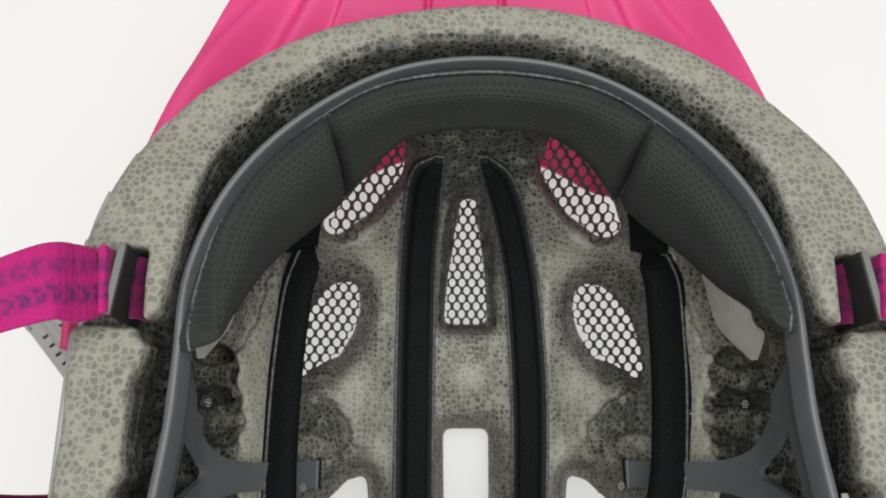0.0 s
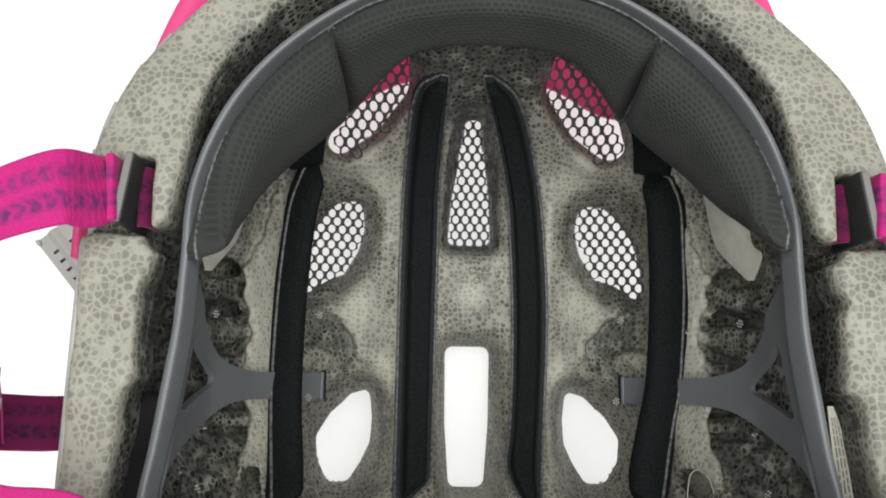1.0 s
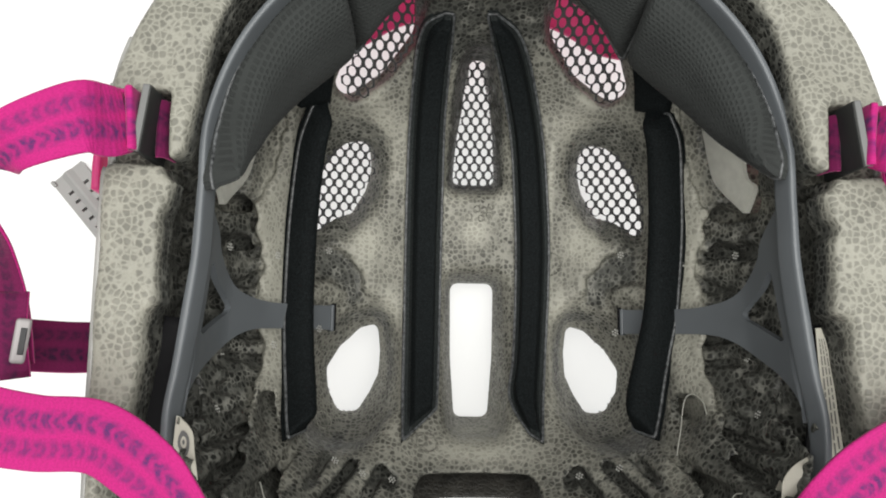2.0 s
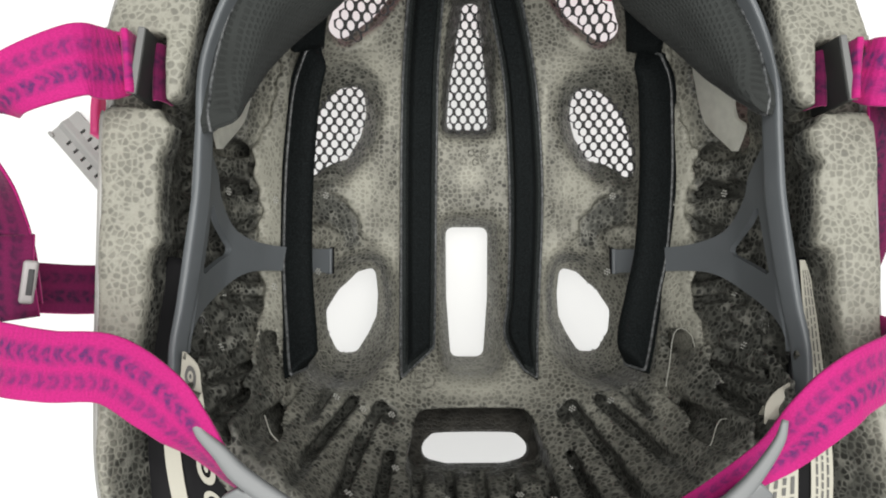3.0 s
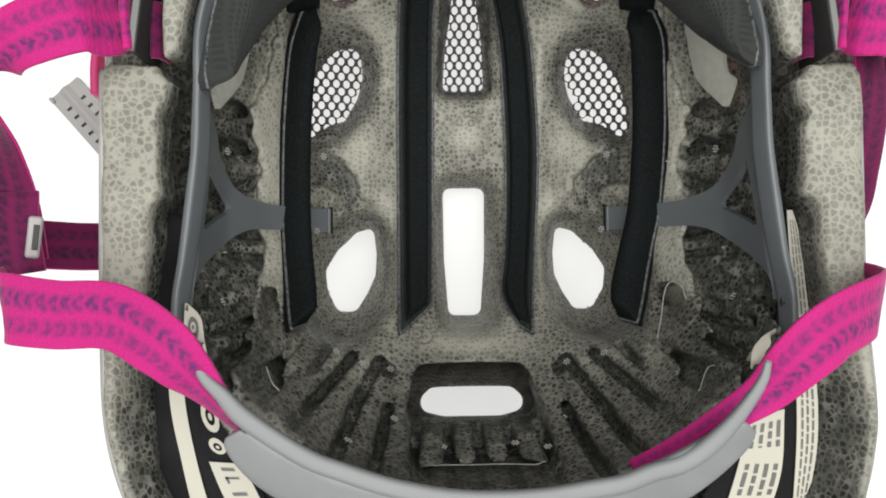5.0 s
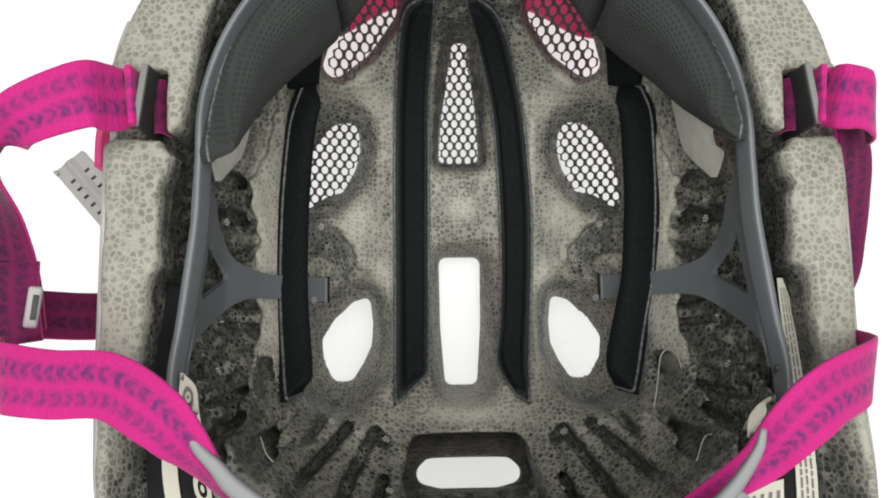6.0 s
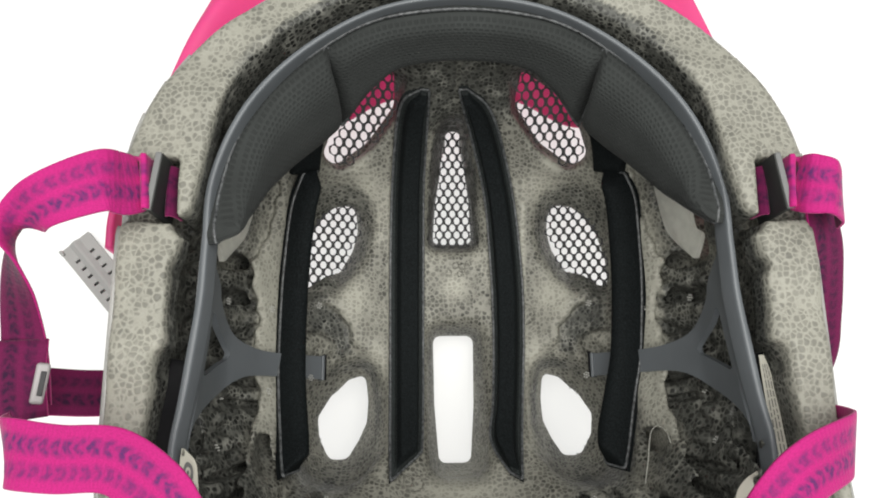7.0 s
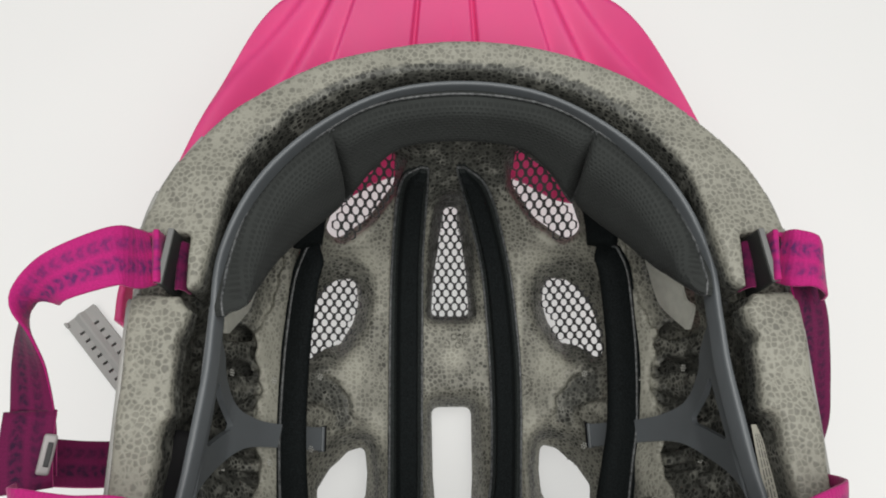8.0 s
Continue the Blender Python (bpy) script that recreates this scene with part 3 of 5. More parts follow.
# the thin skin on the outside of the foam
mid = fv[fq].mean(axis=1)
def skin_shade(p, gap):
    """How dark the beads are: skinned in the pockets, half as dark in the wells, with shade painted in the nape, behind
    the brow pad and behind the ring.
    """
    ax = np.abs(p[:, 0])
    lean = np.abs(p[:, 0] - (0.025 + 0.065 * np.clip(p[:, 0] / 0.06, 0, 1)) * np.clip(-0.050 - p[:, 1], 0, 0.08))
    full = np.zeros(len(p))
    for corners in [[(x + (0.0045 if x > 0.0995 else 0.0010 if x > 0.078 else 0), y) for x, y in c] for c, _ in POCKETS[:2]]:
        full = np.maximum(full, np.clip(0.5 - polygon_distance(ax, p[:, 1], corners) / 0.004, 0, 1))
    # nape: skinned beads plus painted shade under the cradle and in grooves
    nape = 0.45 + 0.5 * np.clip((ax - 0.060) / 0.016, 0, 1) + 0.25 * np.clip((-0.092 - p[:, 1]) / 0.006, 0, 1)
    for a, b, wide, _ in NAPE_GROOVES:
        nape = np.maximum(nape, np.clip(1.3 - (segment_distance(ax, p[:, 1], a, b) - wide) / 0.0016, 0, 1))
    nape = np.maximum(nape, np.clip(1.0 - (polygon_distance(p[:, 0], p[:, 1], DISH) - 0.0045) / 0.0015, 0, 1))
    # shade behind the brow pad is painted on the foam too
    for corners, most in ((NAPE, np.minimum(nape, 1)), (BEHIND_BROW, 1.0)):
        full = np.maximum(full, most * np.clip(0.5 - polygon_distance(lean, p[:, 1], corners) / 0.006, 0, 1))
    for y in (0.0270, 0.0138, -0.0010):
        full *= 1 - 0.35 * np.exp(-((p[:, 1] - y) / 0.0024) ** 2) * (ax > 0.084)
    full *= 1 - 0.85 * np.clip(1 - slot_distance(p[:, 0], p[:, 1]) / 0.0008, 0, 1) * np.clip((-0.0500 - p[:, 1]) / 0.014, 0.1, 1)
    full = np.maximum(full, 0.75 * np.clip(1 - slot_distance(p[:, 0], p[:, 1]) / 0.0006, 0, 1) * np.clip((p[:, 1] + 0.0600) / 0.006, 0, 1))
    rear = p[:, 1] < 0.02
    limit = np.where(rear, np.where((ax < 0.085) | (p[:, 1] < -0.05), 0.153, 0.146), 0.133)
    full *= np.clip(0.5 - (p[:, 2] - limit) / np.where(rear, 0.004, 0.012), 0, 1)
    # gap behind the fit ring: its shade painted on the wall
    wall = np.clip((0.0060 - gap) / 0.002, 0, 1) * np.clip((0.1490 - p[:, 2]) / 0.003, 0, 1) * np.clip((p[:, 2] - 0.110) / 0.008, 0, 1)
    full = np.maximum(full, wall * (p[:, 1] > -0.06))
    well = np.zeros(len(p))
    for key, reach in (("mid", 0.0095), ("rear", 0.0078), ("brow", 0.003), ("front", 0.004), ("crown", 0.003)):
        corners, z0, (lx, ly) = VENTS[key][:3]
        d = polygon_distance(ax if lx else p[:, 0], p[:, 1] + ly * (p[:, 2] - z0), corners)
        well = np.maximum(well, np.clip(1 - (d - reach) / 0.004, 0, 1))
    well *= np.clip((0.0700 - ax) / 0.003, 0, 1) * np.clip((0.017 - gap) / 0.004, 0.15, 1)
    # deep shade painted on the floors of dish and front trough
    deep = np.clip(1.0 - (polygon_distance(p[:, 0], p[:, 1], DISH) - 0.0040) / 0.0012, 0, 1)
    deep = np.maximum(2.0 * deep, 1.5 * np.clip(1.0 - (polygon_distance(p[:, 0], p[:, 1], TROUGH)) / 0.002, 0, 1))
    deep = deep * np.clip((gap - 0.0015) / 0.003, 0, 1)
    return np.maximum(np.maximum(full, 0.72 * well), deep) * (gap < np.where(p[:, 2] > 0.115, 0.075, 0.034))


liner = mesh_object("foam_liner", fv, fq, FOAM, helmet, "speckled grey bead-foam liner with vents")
skin_shade_value = skin_shade(fv, sample(inner_field, corner0, fv))
pale_lit = np.zeros(len(fv))
# paler patches on the lands between the pads
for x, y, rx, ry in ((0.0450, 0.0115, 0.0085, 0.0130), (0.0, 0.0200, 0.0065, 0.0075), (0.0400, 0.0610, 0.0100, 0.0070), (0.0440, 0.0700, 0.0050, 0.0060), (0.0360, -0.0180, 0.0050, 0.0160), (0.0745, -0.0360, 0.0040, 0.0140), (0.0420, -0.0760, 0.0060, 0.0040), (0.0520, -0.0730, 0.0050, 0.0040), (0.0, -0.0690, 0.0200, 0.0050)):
    pale_lit = np.maximum(pale_lit, np.exp(-((np.abs(fv[:, 0]) - x) / rx) ** 2 - ((fv[:, 1] - y) / ry) ** 2))
# paler line along the outer edges of the crown pads
pale_lit = np.maximum(pale_lit, 0.9 * np.exp(-((np.where(fv[:, 0] > 0, fv[:, 0] - 0.0318, -fv[:, 0] - 0.0298)) / 0.0012) ** 2) * (fv[:, 1] > -0.055) * (fv[:, 1] < 0.065))
# strip outside the side pads: light on it put into the colour
pale_lit = np.maximum(pale_lit, 1.25 * np.exp(-((np.abs(fv[:, 0]) - 0.0790) / 0.0048) ** 4 - ((fv[:, 1] - 0.0040) / 0.0300) ** 4))
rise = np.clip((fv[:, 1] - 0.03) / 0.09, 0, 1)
# paler rim top
pale_lit = np.where(fv[:, 2] > 0.1, 0.45 * np.clip((fv[:, 2] - 0.1445 + 0.007 * rise * rise * (3 - 2 * rise)) / 0.004, 0, 1), pale_lit)
liner.data.attributes.new("pale_lit", "FLOAT", "POINT").data.foreach_set("value", pale_lit.astype(np.float32))
liner.data.attributes.new("skin", "FLOAT", "POINT").data.foreach_set("value", skin_shade_value.astype(np.float32))
lip = np.clip((mid[:, 1] - 0.03) / 0.09, 0, 1)
on = (sample(outer_field, corner0, mid) > -0.0012) & (mid[:, 2] < 0.1465 - 0.007 * lip * lip * (3 - 2 * lip))
used, remap = np.unique(fq[on], return_inverse=True)
skin_v, skin_q = fv[used], remap.reshape(-1, 4)
grow = np.stack([np.abs(skin_v[:, 0]) ** 1.2 / OX ** 1.2 * np.sign(skin_v[:, 0]),
                 np.where(skin_v[:, 1] > OYF, (skin_v[:, 1] - OYF) / OF, np.where(skin_v[:, 1] < OYB, (skin_v[:, 1] - OYB) / OB, 0)),
                 np.minimum(skin_v[:, 2] - ZC, 0) / OC], axis=1)
skin = mesh_object("outer_shell", skin_v + unit(grow) * 0.0003, skin_q, SHELL, helmet, "thin pale glossy outer shell")
thick = skin.modifiers.new("thickness", "SOLIDIFY")
thick.thickness, thick.offset = 0.0018, 1.0


# ---- pads ----
def patch(name, rails, mat, parent, height, label="", per=8, cols=18, normals=None, edge=0.14, flange=0.0018, back=0.001, bind=0.0006, drop=0.007, sink=0.0, hem=0.8):
    """A padded slab between two rails (rows of six numbers), with a thin bound edge and a full middle."""
    g = glide(rails, per)
    left, right = g[:, :3], g[:, 3:]
    rows = len(g)
    s = np.linspace(-1, 1, cols + 1)
    s = np.sign(s) * (1 - (1 - np.abs(s)) ** 1.15)
    base = (left[:, None] + right[:, None]) / 2 + (right - left)[:, None] / 2 * s[None, :, None]
    if normals is None:
        base[..., 2] = inner_z(base[..., 0], base[..., 1], drop)
        nor = inner_normal(base.reshape(-1, 3)).reshape(base.shape)
        base = base - nor * (drop + sink)
    else:
        du = np.gradient(base, axis=0)
        dv = np.gradient(base, axis=1)
        nor = unit(np.cross(du, dv)) * normals
    run = np.linspace(-1, 1, rows)
    along = np.minimum(1, (1 - np.abs(run)) * rows / (per * 0.9))
    acr = np.clip((1 - np.abs(s)) / edge - hem, 0, 4)
    lift = np.sqrt(np.clip(1 - (1 - np.clip(acr / 3, 0, 1)) ** 2, 0, 1))[None, :] * np.sqrt(np.clip(1 - (1 - np.clip(along * 1.3 - 0.3, 0, 1)) ** 2, 0, 1))[:, None]
    top = base + nor * (flange + (height - flange) * lift)[..., None]
    low = base - nor * back
    c = cols + 1
    verts = np.concatenate([top.reshape(-1, 3), low.reshape(-1, 3)])
    off = rows * c
    faces = []
    for i in range(rows - 1):
        for k in range(cols):
            a = i * c + k
            faces.append((a, a + 1, a + c + 1, a + c))
            faces.append((off + a, off + a + c, off + a + c + 1, off + a + 1))
    rim = [k for k in range(c)] + [i * c + cols for i in range(1, rows)] + [(rows - 1) * c + k for k in range(cols - 1, -1, -1)] + [i * c for i in range(rows - 2, 0, -1)]
    for a, b in zip(rim, rim[1:] + rim[:1]):
        faces.append((b, a, off + a, off + b))
    bm = bmesh.new()
    vs = [bm.verts.new(v) for v in verts]
    for f in faces:
        bm.faces.new([vs[i] for i in f])
    ob = part(name, bm, mat, parent, label, smooth=True)
    run_u = np.concatenate([[0], np.cumsum(np.linalg.norm(np.diff(base[:, cols // 2], axis=0), axis=1))])
    run_v = np.linalg.norm(right - left, axis=1)[:, None] * (s[None, :] + 1) / 2
    uv = np.stack([np.repeat(run_u[:, None], c, 1), run_v], axis=-1).reshape(-1, 2)
    layer = ob.data.uv_layers.new(name="UVMap")
    idx = np.empty(len(ob.data.loops), dtype=np.int32)
    ob.data.loops.foreach_get("vertex_index", idx)
    layer.data.foreach_set("uv", np.tile(uv, (2, 1))[idx].astype(np.float32).ravel())
    if bind:
        ob.data.materials.append(HEM if hem > 1 else mat)
        low_lift = np.tile((lift < 0.55).ravel(), 2)
        for f in ob.data.polygons:
            f.material_index = 1 if all(low_lift[i] for i in f.vertices) else 0
    if bind:
        loop = [top.reshape(-1, 3)[i] for i in rim]
        tube(loop, bind, WELT, ob)
    return ob


def tube(points, radius, mat, parent, closed=True, sides=6, name="binding"):
    """A thin round cord along a line of points."""
    p = np.array(points)
    for _ in range(2):
        p = (np.roll(p, 1, 0) + 2 * p + np.roll(p, -1, 0)) / 4 if closed else p
    t = unit(np.roll(p, -1, 0) - np.roll(p, 1, 0)) if closed else unit(np.gradient(p, axis=0))
    s = unit(np.cross(t, np.array([0.0, 0.0, 1.0])))
    n = np.cross(s, t)
    verts, faces = [], []
    for i in range(len(p)):
        for k in range(sides):
            a = 2 * math.pi * k / sides
            verts.append(p[i] + radius * (math.cos(a) * s[i] + math.sin(a) * n[i]))
    for i in range(len(p) if closed else len(p) - 1):
        j = (i + 1) % len(p)
        for k in range(sides):
            faces.append((i * sides + k, i * sides + (k + 1) % sides, j * sides + (k + 1) % sides, j * sides + k))
    return mesh_object(name, verts, faces, mat, parent)


def flat(rows):
    return [(xl, yl, 0, xr, yr, 0) for xl, yl, xr, yr in rows]


patch("crown_pad", flat([(-0.0150, 0.0890, -0.0116, 0.0890), (-0.0235, 0.0835, -0.0118, 0.0835), (-0.0268, 0.0610, -0.0134, 0.0610), (-0.0278, 0.0350, -0.0136, 0.0350),
                         (-0.0280, 0.0080, -0.0139, 0.0080), (-0.0278, -0.0250, -0.0142, -0.0250), (-0.0276, -0.0460, -0.0146, -0.0440), (-0.0272, -0.0625, -0.0150, -0.0520)]),
      CLOTH, helmet, 0.0078, "long black cloth crown pad", edge=0.07, hem=4.6, cols=26)
patch("crown_pad", flat([(0.0005, 0.0895, 0.0040, 0.0895), (0.0030, 0.0845, 0.0135, 0.0845), (0.0085, 0.0720, 0.0205, 0.0720), (0.0140, 0.0520, 0.0265, 0.0500),
                         (0.0166, 0.0200, 0.0295, 0.0200), (0.0166, -0.0080, 0.0290, -0.0080), (0.0150, -0.0330, 0.0268, -0.0330), (0.0128, -0.0480, 0.0250, -0.0490), (0.0190, -0.0600, 0.0235, -0.0625)]),
      CLOTH, helmet, 0.0078, "long black cloth crown pad", edge=0.07, hem=4.6, cols=26)
patch("side_pad", flat([(-0.0645, 0.0590, -0.0590, 0.0630), (-0.0697, 0.0440, -0.0637, 0.0450), (-0.0727, 0.0180, -0.0665, 0.0185), (-0.0729, -0.0120, -0.0668, -0.0115), (-0.0714, -0.0320, -0.0655, -0.0320), (-0.0682, -0.0520, -0.0627, -0.0510), (-0.0662, -0.0605, -0.0618, -0.0590)]),
      CLOTH, helmet, 0.0105, "narrow black cloth side pad", drop=0.002, edge=0.3, hem=0.15)
patch("side_pad", flat([(0.0615, 0.0620, 0.0690, 0.0570), (0.0660, 0.0470, 0.0735, 0.0440), (0.0682, 0.0190, 0.0755, 0.0160), (0.0660, -0.0140, 0.0732, -0.0140), (0.0612, -0.0340, 0.0692, -0.0320), (0.0562, -0.0500, 0.0642, -0.0500), (0.0553, -0.0590, 0.0604, -0.0605)]),
      CLOTH, helmet, 0.0112, "narrow black cloth side pad", drop=0.002, edge=0.3, hem=0.15)

BROW = [(0.0, 0.1030, 0.1420, 0.0, 0.0952, 0.1200), (0.0250, 0.1005, 0.1415, 0.0240, 0.0922, 0.1195), (0.0400, 0.0955, 0.1405, 0.0370, 0.0840, 0.1140), (0.0520, 0.0880, 0.1400, 0.0480, 0.0730, 0.1040)]
WING = [(0.0500, 0.0895, 0.1400, 0.0500, 0.0745, 0.1050), (0.0600, 0.0820, 0.1390, 0.0598, 0.0632, 0.1070), (0.0720, 0.0700, 0.1385, 0.0706, 0.0508, 0.1120), (0.0810, 0.0530, 0.1390, 0.0783, 0.0370, 0.1220)]
WING_ENDS = {-1: [(0.0852, 0.0350, 0.1400, 0.0822, 0.0228, 0.1340), (0.0856, 0.0220, 0.1440, 0.0842, 0.0158, 0.1425), (0.0853, 0.0175, 0.1447, 0.0848, 0.0150, 0.1442)],
             1: [(0.0848, 0.0400, 0.1400, 0.0812, 0.0282, 0.1330), (0.0848, 0.0290, 0.1440, 0.0830, 0.0222, 0.1420), (0.0846, 0.0245, 0.1447, 0.0840, 0.0215, 0.1440)]}


def flip_x(rows):
    return [(-a, b, c, -d, e, f) for a, b, c, d, e, f in rows]


patch("brow_pad", flip_x(BROW)[::-1] + BROW[1:], KNIT, helmet, 0.0080, "curved black knit brow pad", normals=-1.0)
patch("temple_pad", WING + WING_ENDS[1], KNIT, helmet, 0.0115, "black knit temple pad", normals=-1.0, edge=0.24, hem=0.3)
patch("temple_pad", flip_x(WING + WING_ENDS[-1]), KNIT, helmet, 0.0115, "black knit temple pad", normals=1.0, edge=0.24, hem=0.3)

for s in (-1, 1):
    tab = [(s * 0.0572, 0.0605, 0, s * 0.0665, 0.0560, 0), (s * 0.0555, 0.0680, 0, s * 0.0660, 0.0630, 0), (s * 0.0525, 0.0755, 0, s * 0.0630, 0.0710, 0), (s * 0.0480, 0.0825, 0, s * 0.0570, 0.0790, 0)]
    patch("pad_flap", tab, CLOTH, helmet, 0.0045, "black cloth flap joining brow pad and side pad", bind=0, drop=0.004, edge=0.25, hem=0.2)


# ---- retention ring and its arms ----
def mirror_rows(rows):
    return [((-p[0], p[1], p[2]), (-w[0], w[1], w[2]), a, b) for p, w, a, b in rows]


HALF = [((0, 0.1039, 0.1425), (0, 0.0, 1), 0.008, 0.0018), ((0.030, 0.0992, 0.1425), (0, 0.0, 1), 0.008, 0.0018), ((0.056, 0.0841, 0.1420), (0.05, 0.0, 1), 0.008, 0.0020),
        ((0.0750, 0.0632, 0.1415), (0.12, 0.0, 1), 0.0078, 0.0022), ((0.0852, 0.0380, 0.1405), (0.22, 0, 1), 0.0076, 0.0023), ((0.0862, 0.0150, 0.1405), (0.26, 0, 1), 0.0074, 0.0024),
        ((0.0868, -0.0020, 0.1400), (0.30, 0, 1), 0.0074, 0.0025), ((0.0888, -0.0200, 0.1400), (0.32, 0, 1), 0.0074, 0.0028), ((0.0908, -0.0360, 0.1405), (0.32, 0, 1), 0.0068, 0.0026), ((0.0920, -0.0500, 0.1430), (0.35, 0, 1), 0.0066, 0.0024), ((0.0905, -0.0640, 0.1450), (0.2, 0, 1), 0.0066, 0.0024), ((0.0850, -0.0740, 0.1470), (0.2, 0, 1), 0.0066, 0.0024)]
front_ring = sweep(mirror_rows(HALF)[::-1] + HALF[1:], per=6, corner=3)
LIP = [(-0.0768, -0.0625), (-0.0748, -0.0660), (-0.0705, -0.0702), (-0.0655, -0.0757), (-0.0562, -0.0824), (-0.0480, -0.0873), (-0.0415, -0.0898), (-0.0275, -0.0945), (-0.0100, -0.0977),
       (0.0090, -0.0977), (0.0240, -0.0957), (0.0315, -0.0945), (0.0388, -0.0918), (0.0470, -0.0895), (0.0545, -0.0845), (0.0615, -0.0775), (0.0677, -0.0690), (0.0695, -0.0635)]
lip_rows = []
for k, (x, y) in enumerate(LIP):
    taper = min(1.0, 0.35 + 0.22 * min(k, len(LIP) - 1 - k))
    lip_rows.append(((x * 1.006, y - 0.0005, 0.1765), (x * 9, -1 if abs(x) < 0.07 else -0.3, 0.0), 0.0048 * taper, 0.0034 * taper))
FACE = [((-0.0683, -0.0808, 0.1745), 0.0050), ((-0.0665, -0.0834, 0.1743), 0.0095), ((-0.0600, -0.0892, 0.1742), 0.0125), ((-0.0520, -0.0938, 0.1741), 0.0140), ((-0.0420, -0.0985, 0.1740), 0.0145), ((-0.0200, -0.1040, 0.1738), 0.0150), ((0.0, -0.1055, 0.1738), 0.0150),
        ((0.0170, -0.1042, 0.1738), 0.0150), ((0.0320, -0.1000, 0.1740), 0.0145), ((0.0440, -0.0955, 0.1741), 0.0140), ((0.0530, -0.0905, 0.1742), 0.0125), ((0.0620, -0.0842, 0.1743), 0.0090), ((0.0652, -0.0810, 0.1745), 0.0050)]
face_rows = [(c, (c[0] * 9, -0.95, -0.33), w, 0.0030) for c, w in FACE]
rear_ring = merged(sweep(lip_rows, per=5, corner=3, power=3.0), sweep(face_rows, per=6, corner=3))
rv, rf = merged(front_ring)
mesh_object("fit_ring", rv, rf, GREY, helmet, "grey plastic fit ring running round the liner")
rv, rf = rear_ring
mesh_object("rear_cradle", rv, rf, LIT_RING, helmet, "curved grey plastic rear cradle band")


def ring_arm(side):
    """The forked arm that ties the ring to the liner: a plate with a three-cornered hole, bent up the wall."""
    spine = glide([(0.0585, 0.0600), (0.0650, 0.0690), (0.0730, 0.0810), (0.0795, 0.0930), (0.0840, 0.1040), (0.0868, 0.1120), (0.0880, 0.1220), (0.0886, 0.1320), (0.0886, 0.1378)], 8)
    run = np.concatenate([[0], np.cumsum(np.linalg.norm(np.diff(spine, axis=0), axis=1))])
    at = lambda z: float(np.interp(z, spine[:, 1], run))
    top_edge = glide([(at(0.0600), -0.0148), (at(0.0820), -0.0150), (at(0.0930), -0.0144), (at(0.1042), -0.0122), (at(0.1112), -0.0080), (at(0.1190), -0.0002), (at(0.1225), 0.0070), (at(0.1420), 0.0200)], 5)
    low_edge = glide([(at(0.1420), -0.0500), (at(0.1370), -0.0442), (at(0.1285), -0.0375), (at(0.1139), -0.0310), (at(0.1040), -0.0264), (at(0.0953), -0.0245), (at(0.0820), -0.0241), (at(0.0600), -0.0243)], 5)
    hole = [(at(0.1098), -0.0180), (at(0.1100), -0.0168), (at(0.1135), -0.0140), (at(0.1205), -0.0096), (at(0.1255), -0.0046), (at(0.1272), -0.0052), (at(0.1300), -0.0150), (at(0.1318), -0.0258), (at(0.1300), -0.0264), (at(0.1185), -0.0222), (at(0.1108), -0.0194)]
    bm = bmesh.new()
    for loop in ([tuple(q) for q in top_edge] + [tuple(q) for q in low_edge], hole):
        vs = [bm.verts.new((q[0], q[1], 0)) for q in loop]
        for a, b in zip(vs, vs[1:] + vs[:1]):
            bm.edges.new((a, b))
    bmesh.ops.triangle_fill(bm, use_beauty=True, edges=bm.edges[:])
    for k in range(1, 24):
        bmesh.ops.bisect_plane(bm, geom=bm.verts[:] + bm.edges[:] + bm.faces[:], plane_co=(run[-1] * k / 24, 0, 0), plane_no=(1, 0, 0))
    made = bmesh.ops.extrude_face_region(bm, geom=bm.faces[:])
    raised = {v for v in made["geom"] if isinstance(v, bmesh.types.BMVert)}
    for v in bm.verts:
        q = v.co.x
        x, z = np.interp(q, run, spine[:, 0]), np.interp(q, run, spine[:, 1])
        x2, z2 = np.interp(q + 0.001, run, spine[:, 0]), np.interp(q + 0.001, run, spine[:, 1])
        x1, z1 = np.interp(q - 0.001, run, spine[:, 0]), np.interp(q - 0.001, run, spine[:, 1])
        t = unit(np.array([x2 - x1, z2 - z1]))
        h = 0.0011 if v in raised else -0.0011
        spread = 0.0022 * max(0.0, -(v.co.y + 0.015) / 0.03) * (q / run[-1])
        v.co = (side * (x - t[1] * h + spread), v.co.y, z + t[0] * h)
    arm = part("ring_arm", bm, GREY, helmet, "forked grey plastic arm", smooth=True)
    tip = box_bm((0.0014, 0.0105, 0.0034), pose(side * 0.0584, -0.0196, 0.0606, 0, side * -40, 0), 0.0004)
    part("clip", tip, GREY, arm)
    # black bar that stands for the shade in the clip's recess
    part("slot_shade", box_bm((0.0009, 0.0108, 0.0026), pose(side * 0.0574, -0.0192, 0.0590, 0, side * -40, 0), 0.0003), BLACK, arm)
    return arm


ring_arm(-1)
ring_arm(1)

dial = part("fit_dial", box_bm((0.034, 0.014, 0.020), pose(0.001, -0.1160, 0.172, -20), 0.003), VIOLET, helmet, "violet-grey fit dial housing")
bm = box_bm((0.0372, 0.0014, 0.020), pose(0.001, -0.1088, 0.1722, -20), 0.0006)
part("housing_edge", bm, DARK, dial)


# ---- straps ----
def strap(name, rows, label, per=10, under=None):
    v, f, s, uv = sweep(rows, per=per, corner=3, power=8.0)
    return mesh_object(name, v, f, [STRAP, under or STRAP_SHADED], helmet, label, slots=s, uvs=uv)


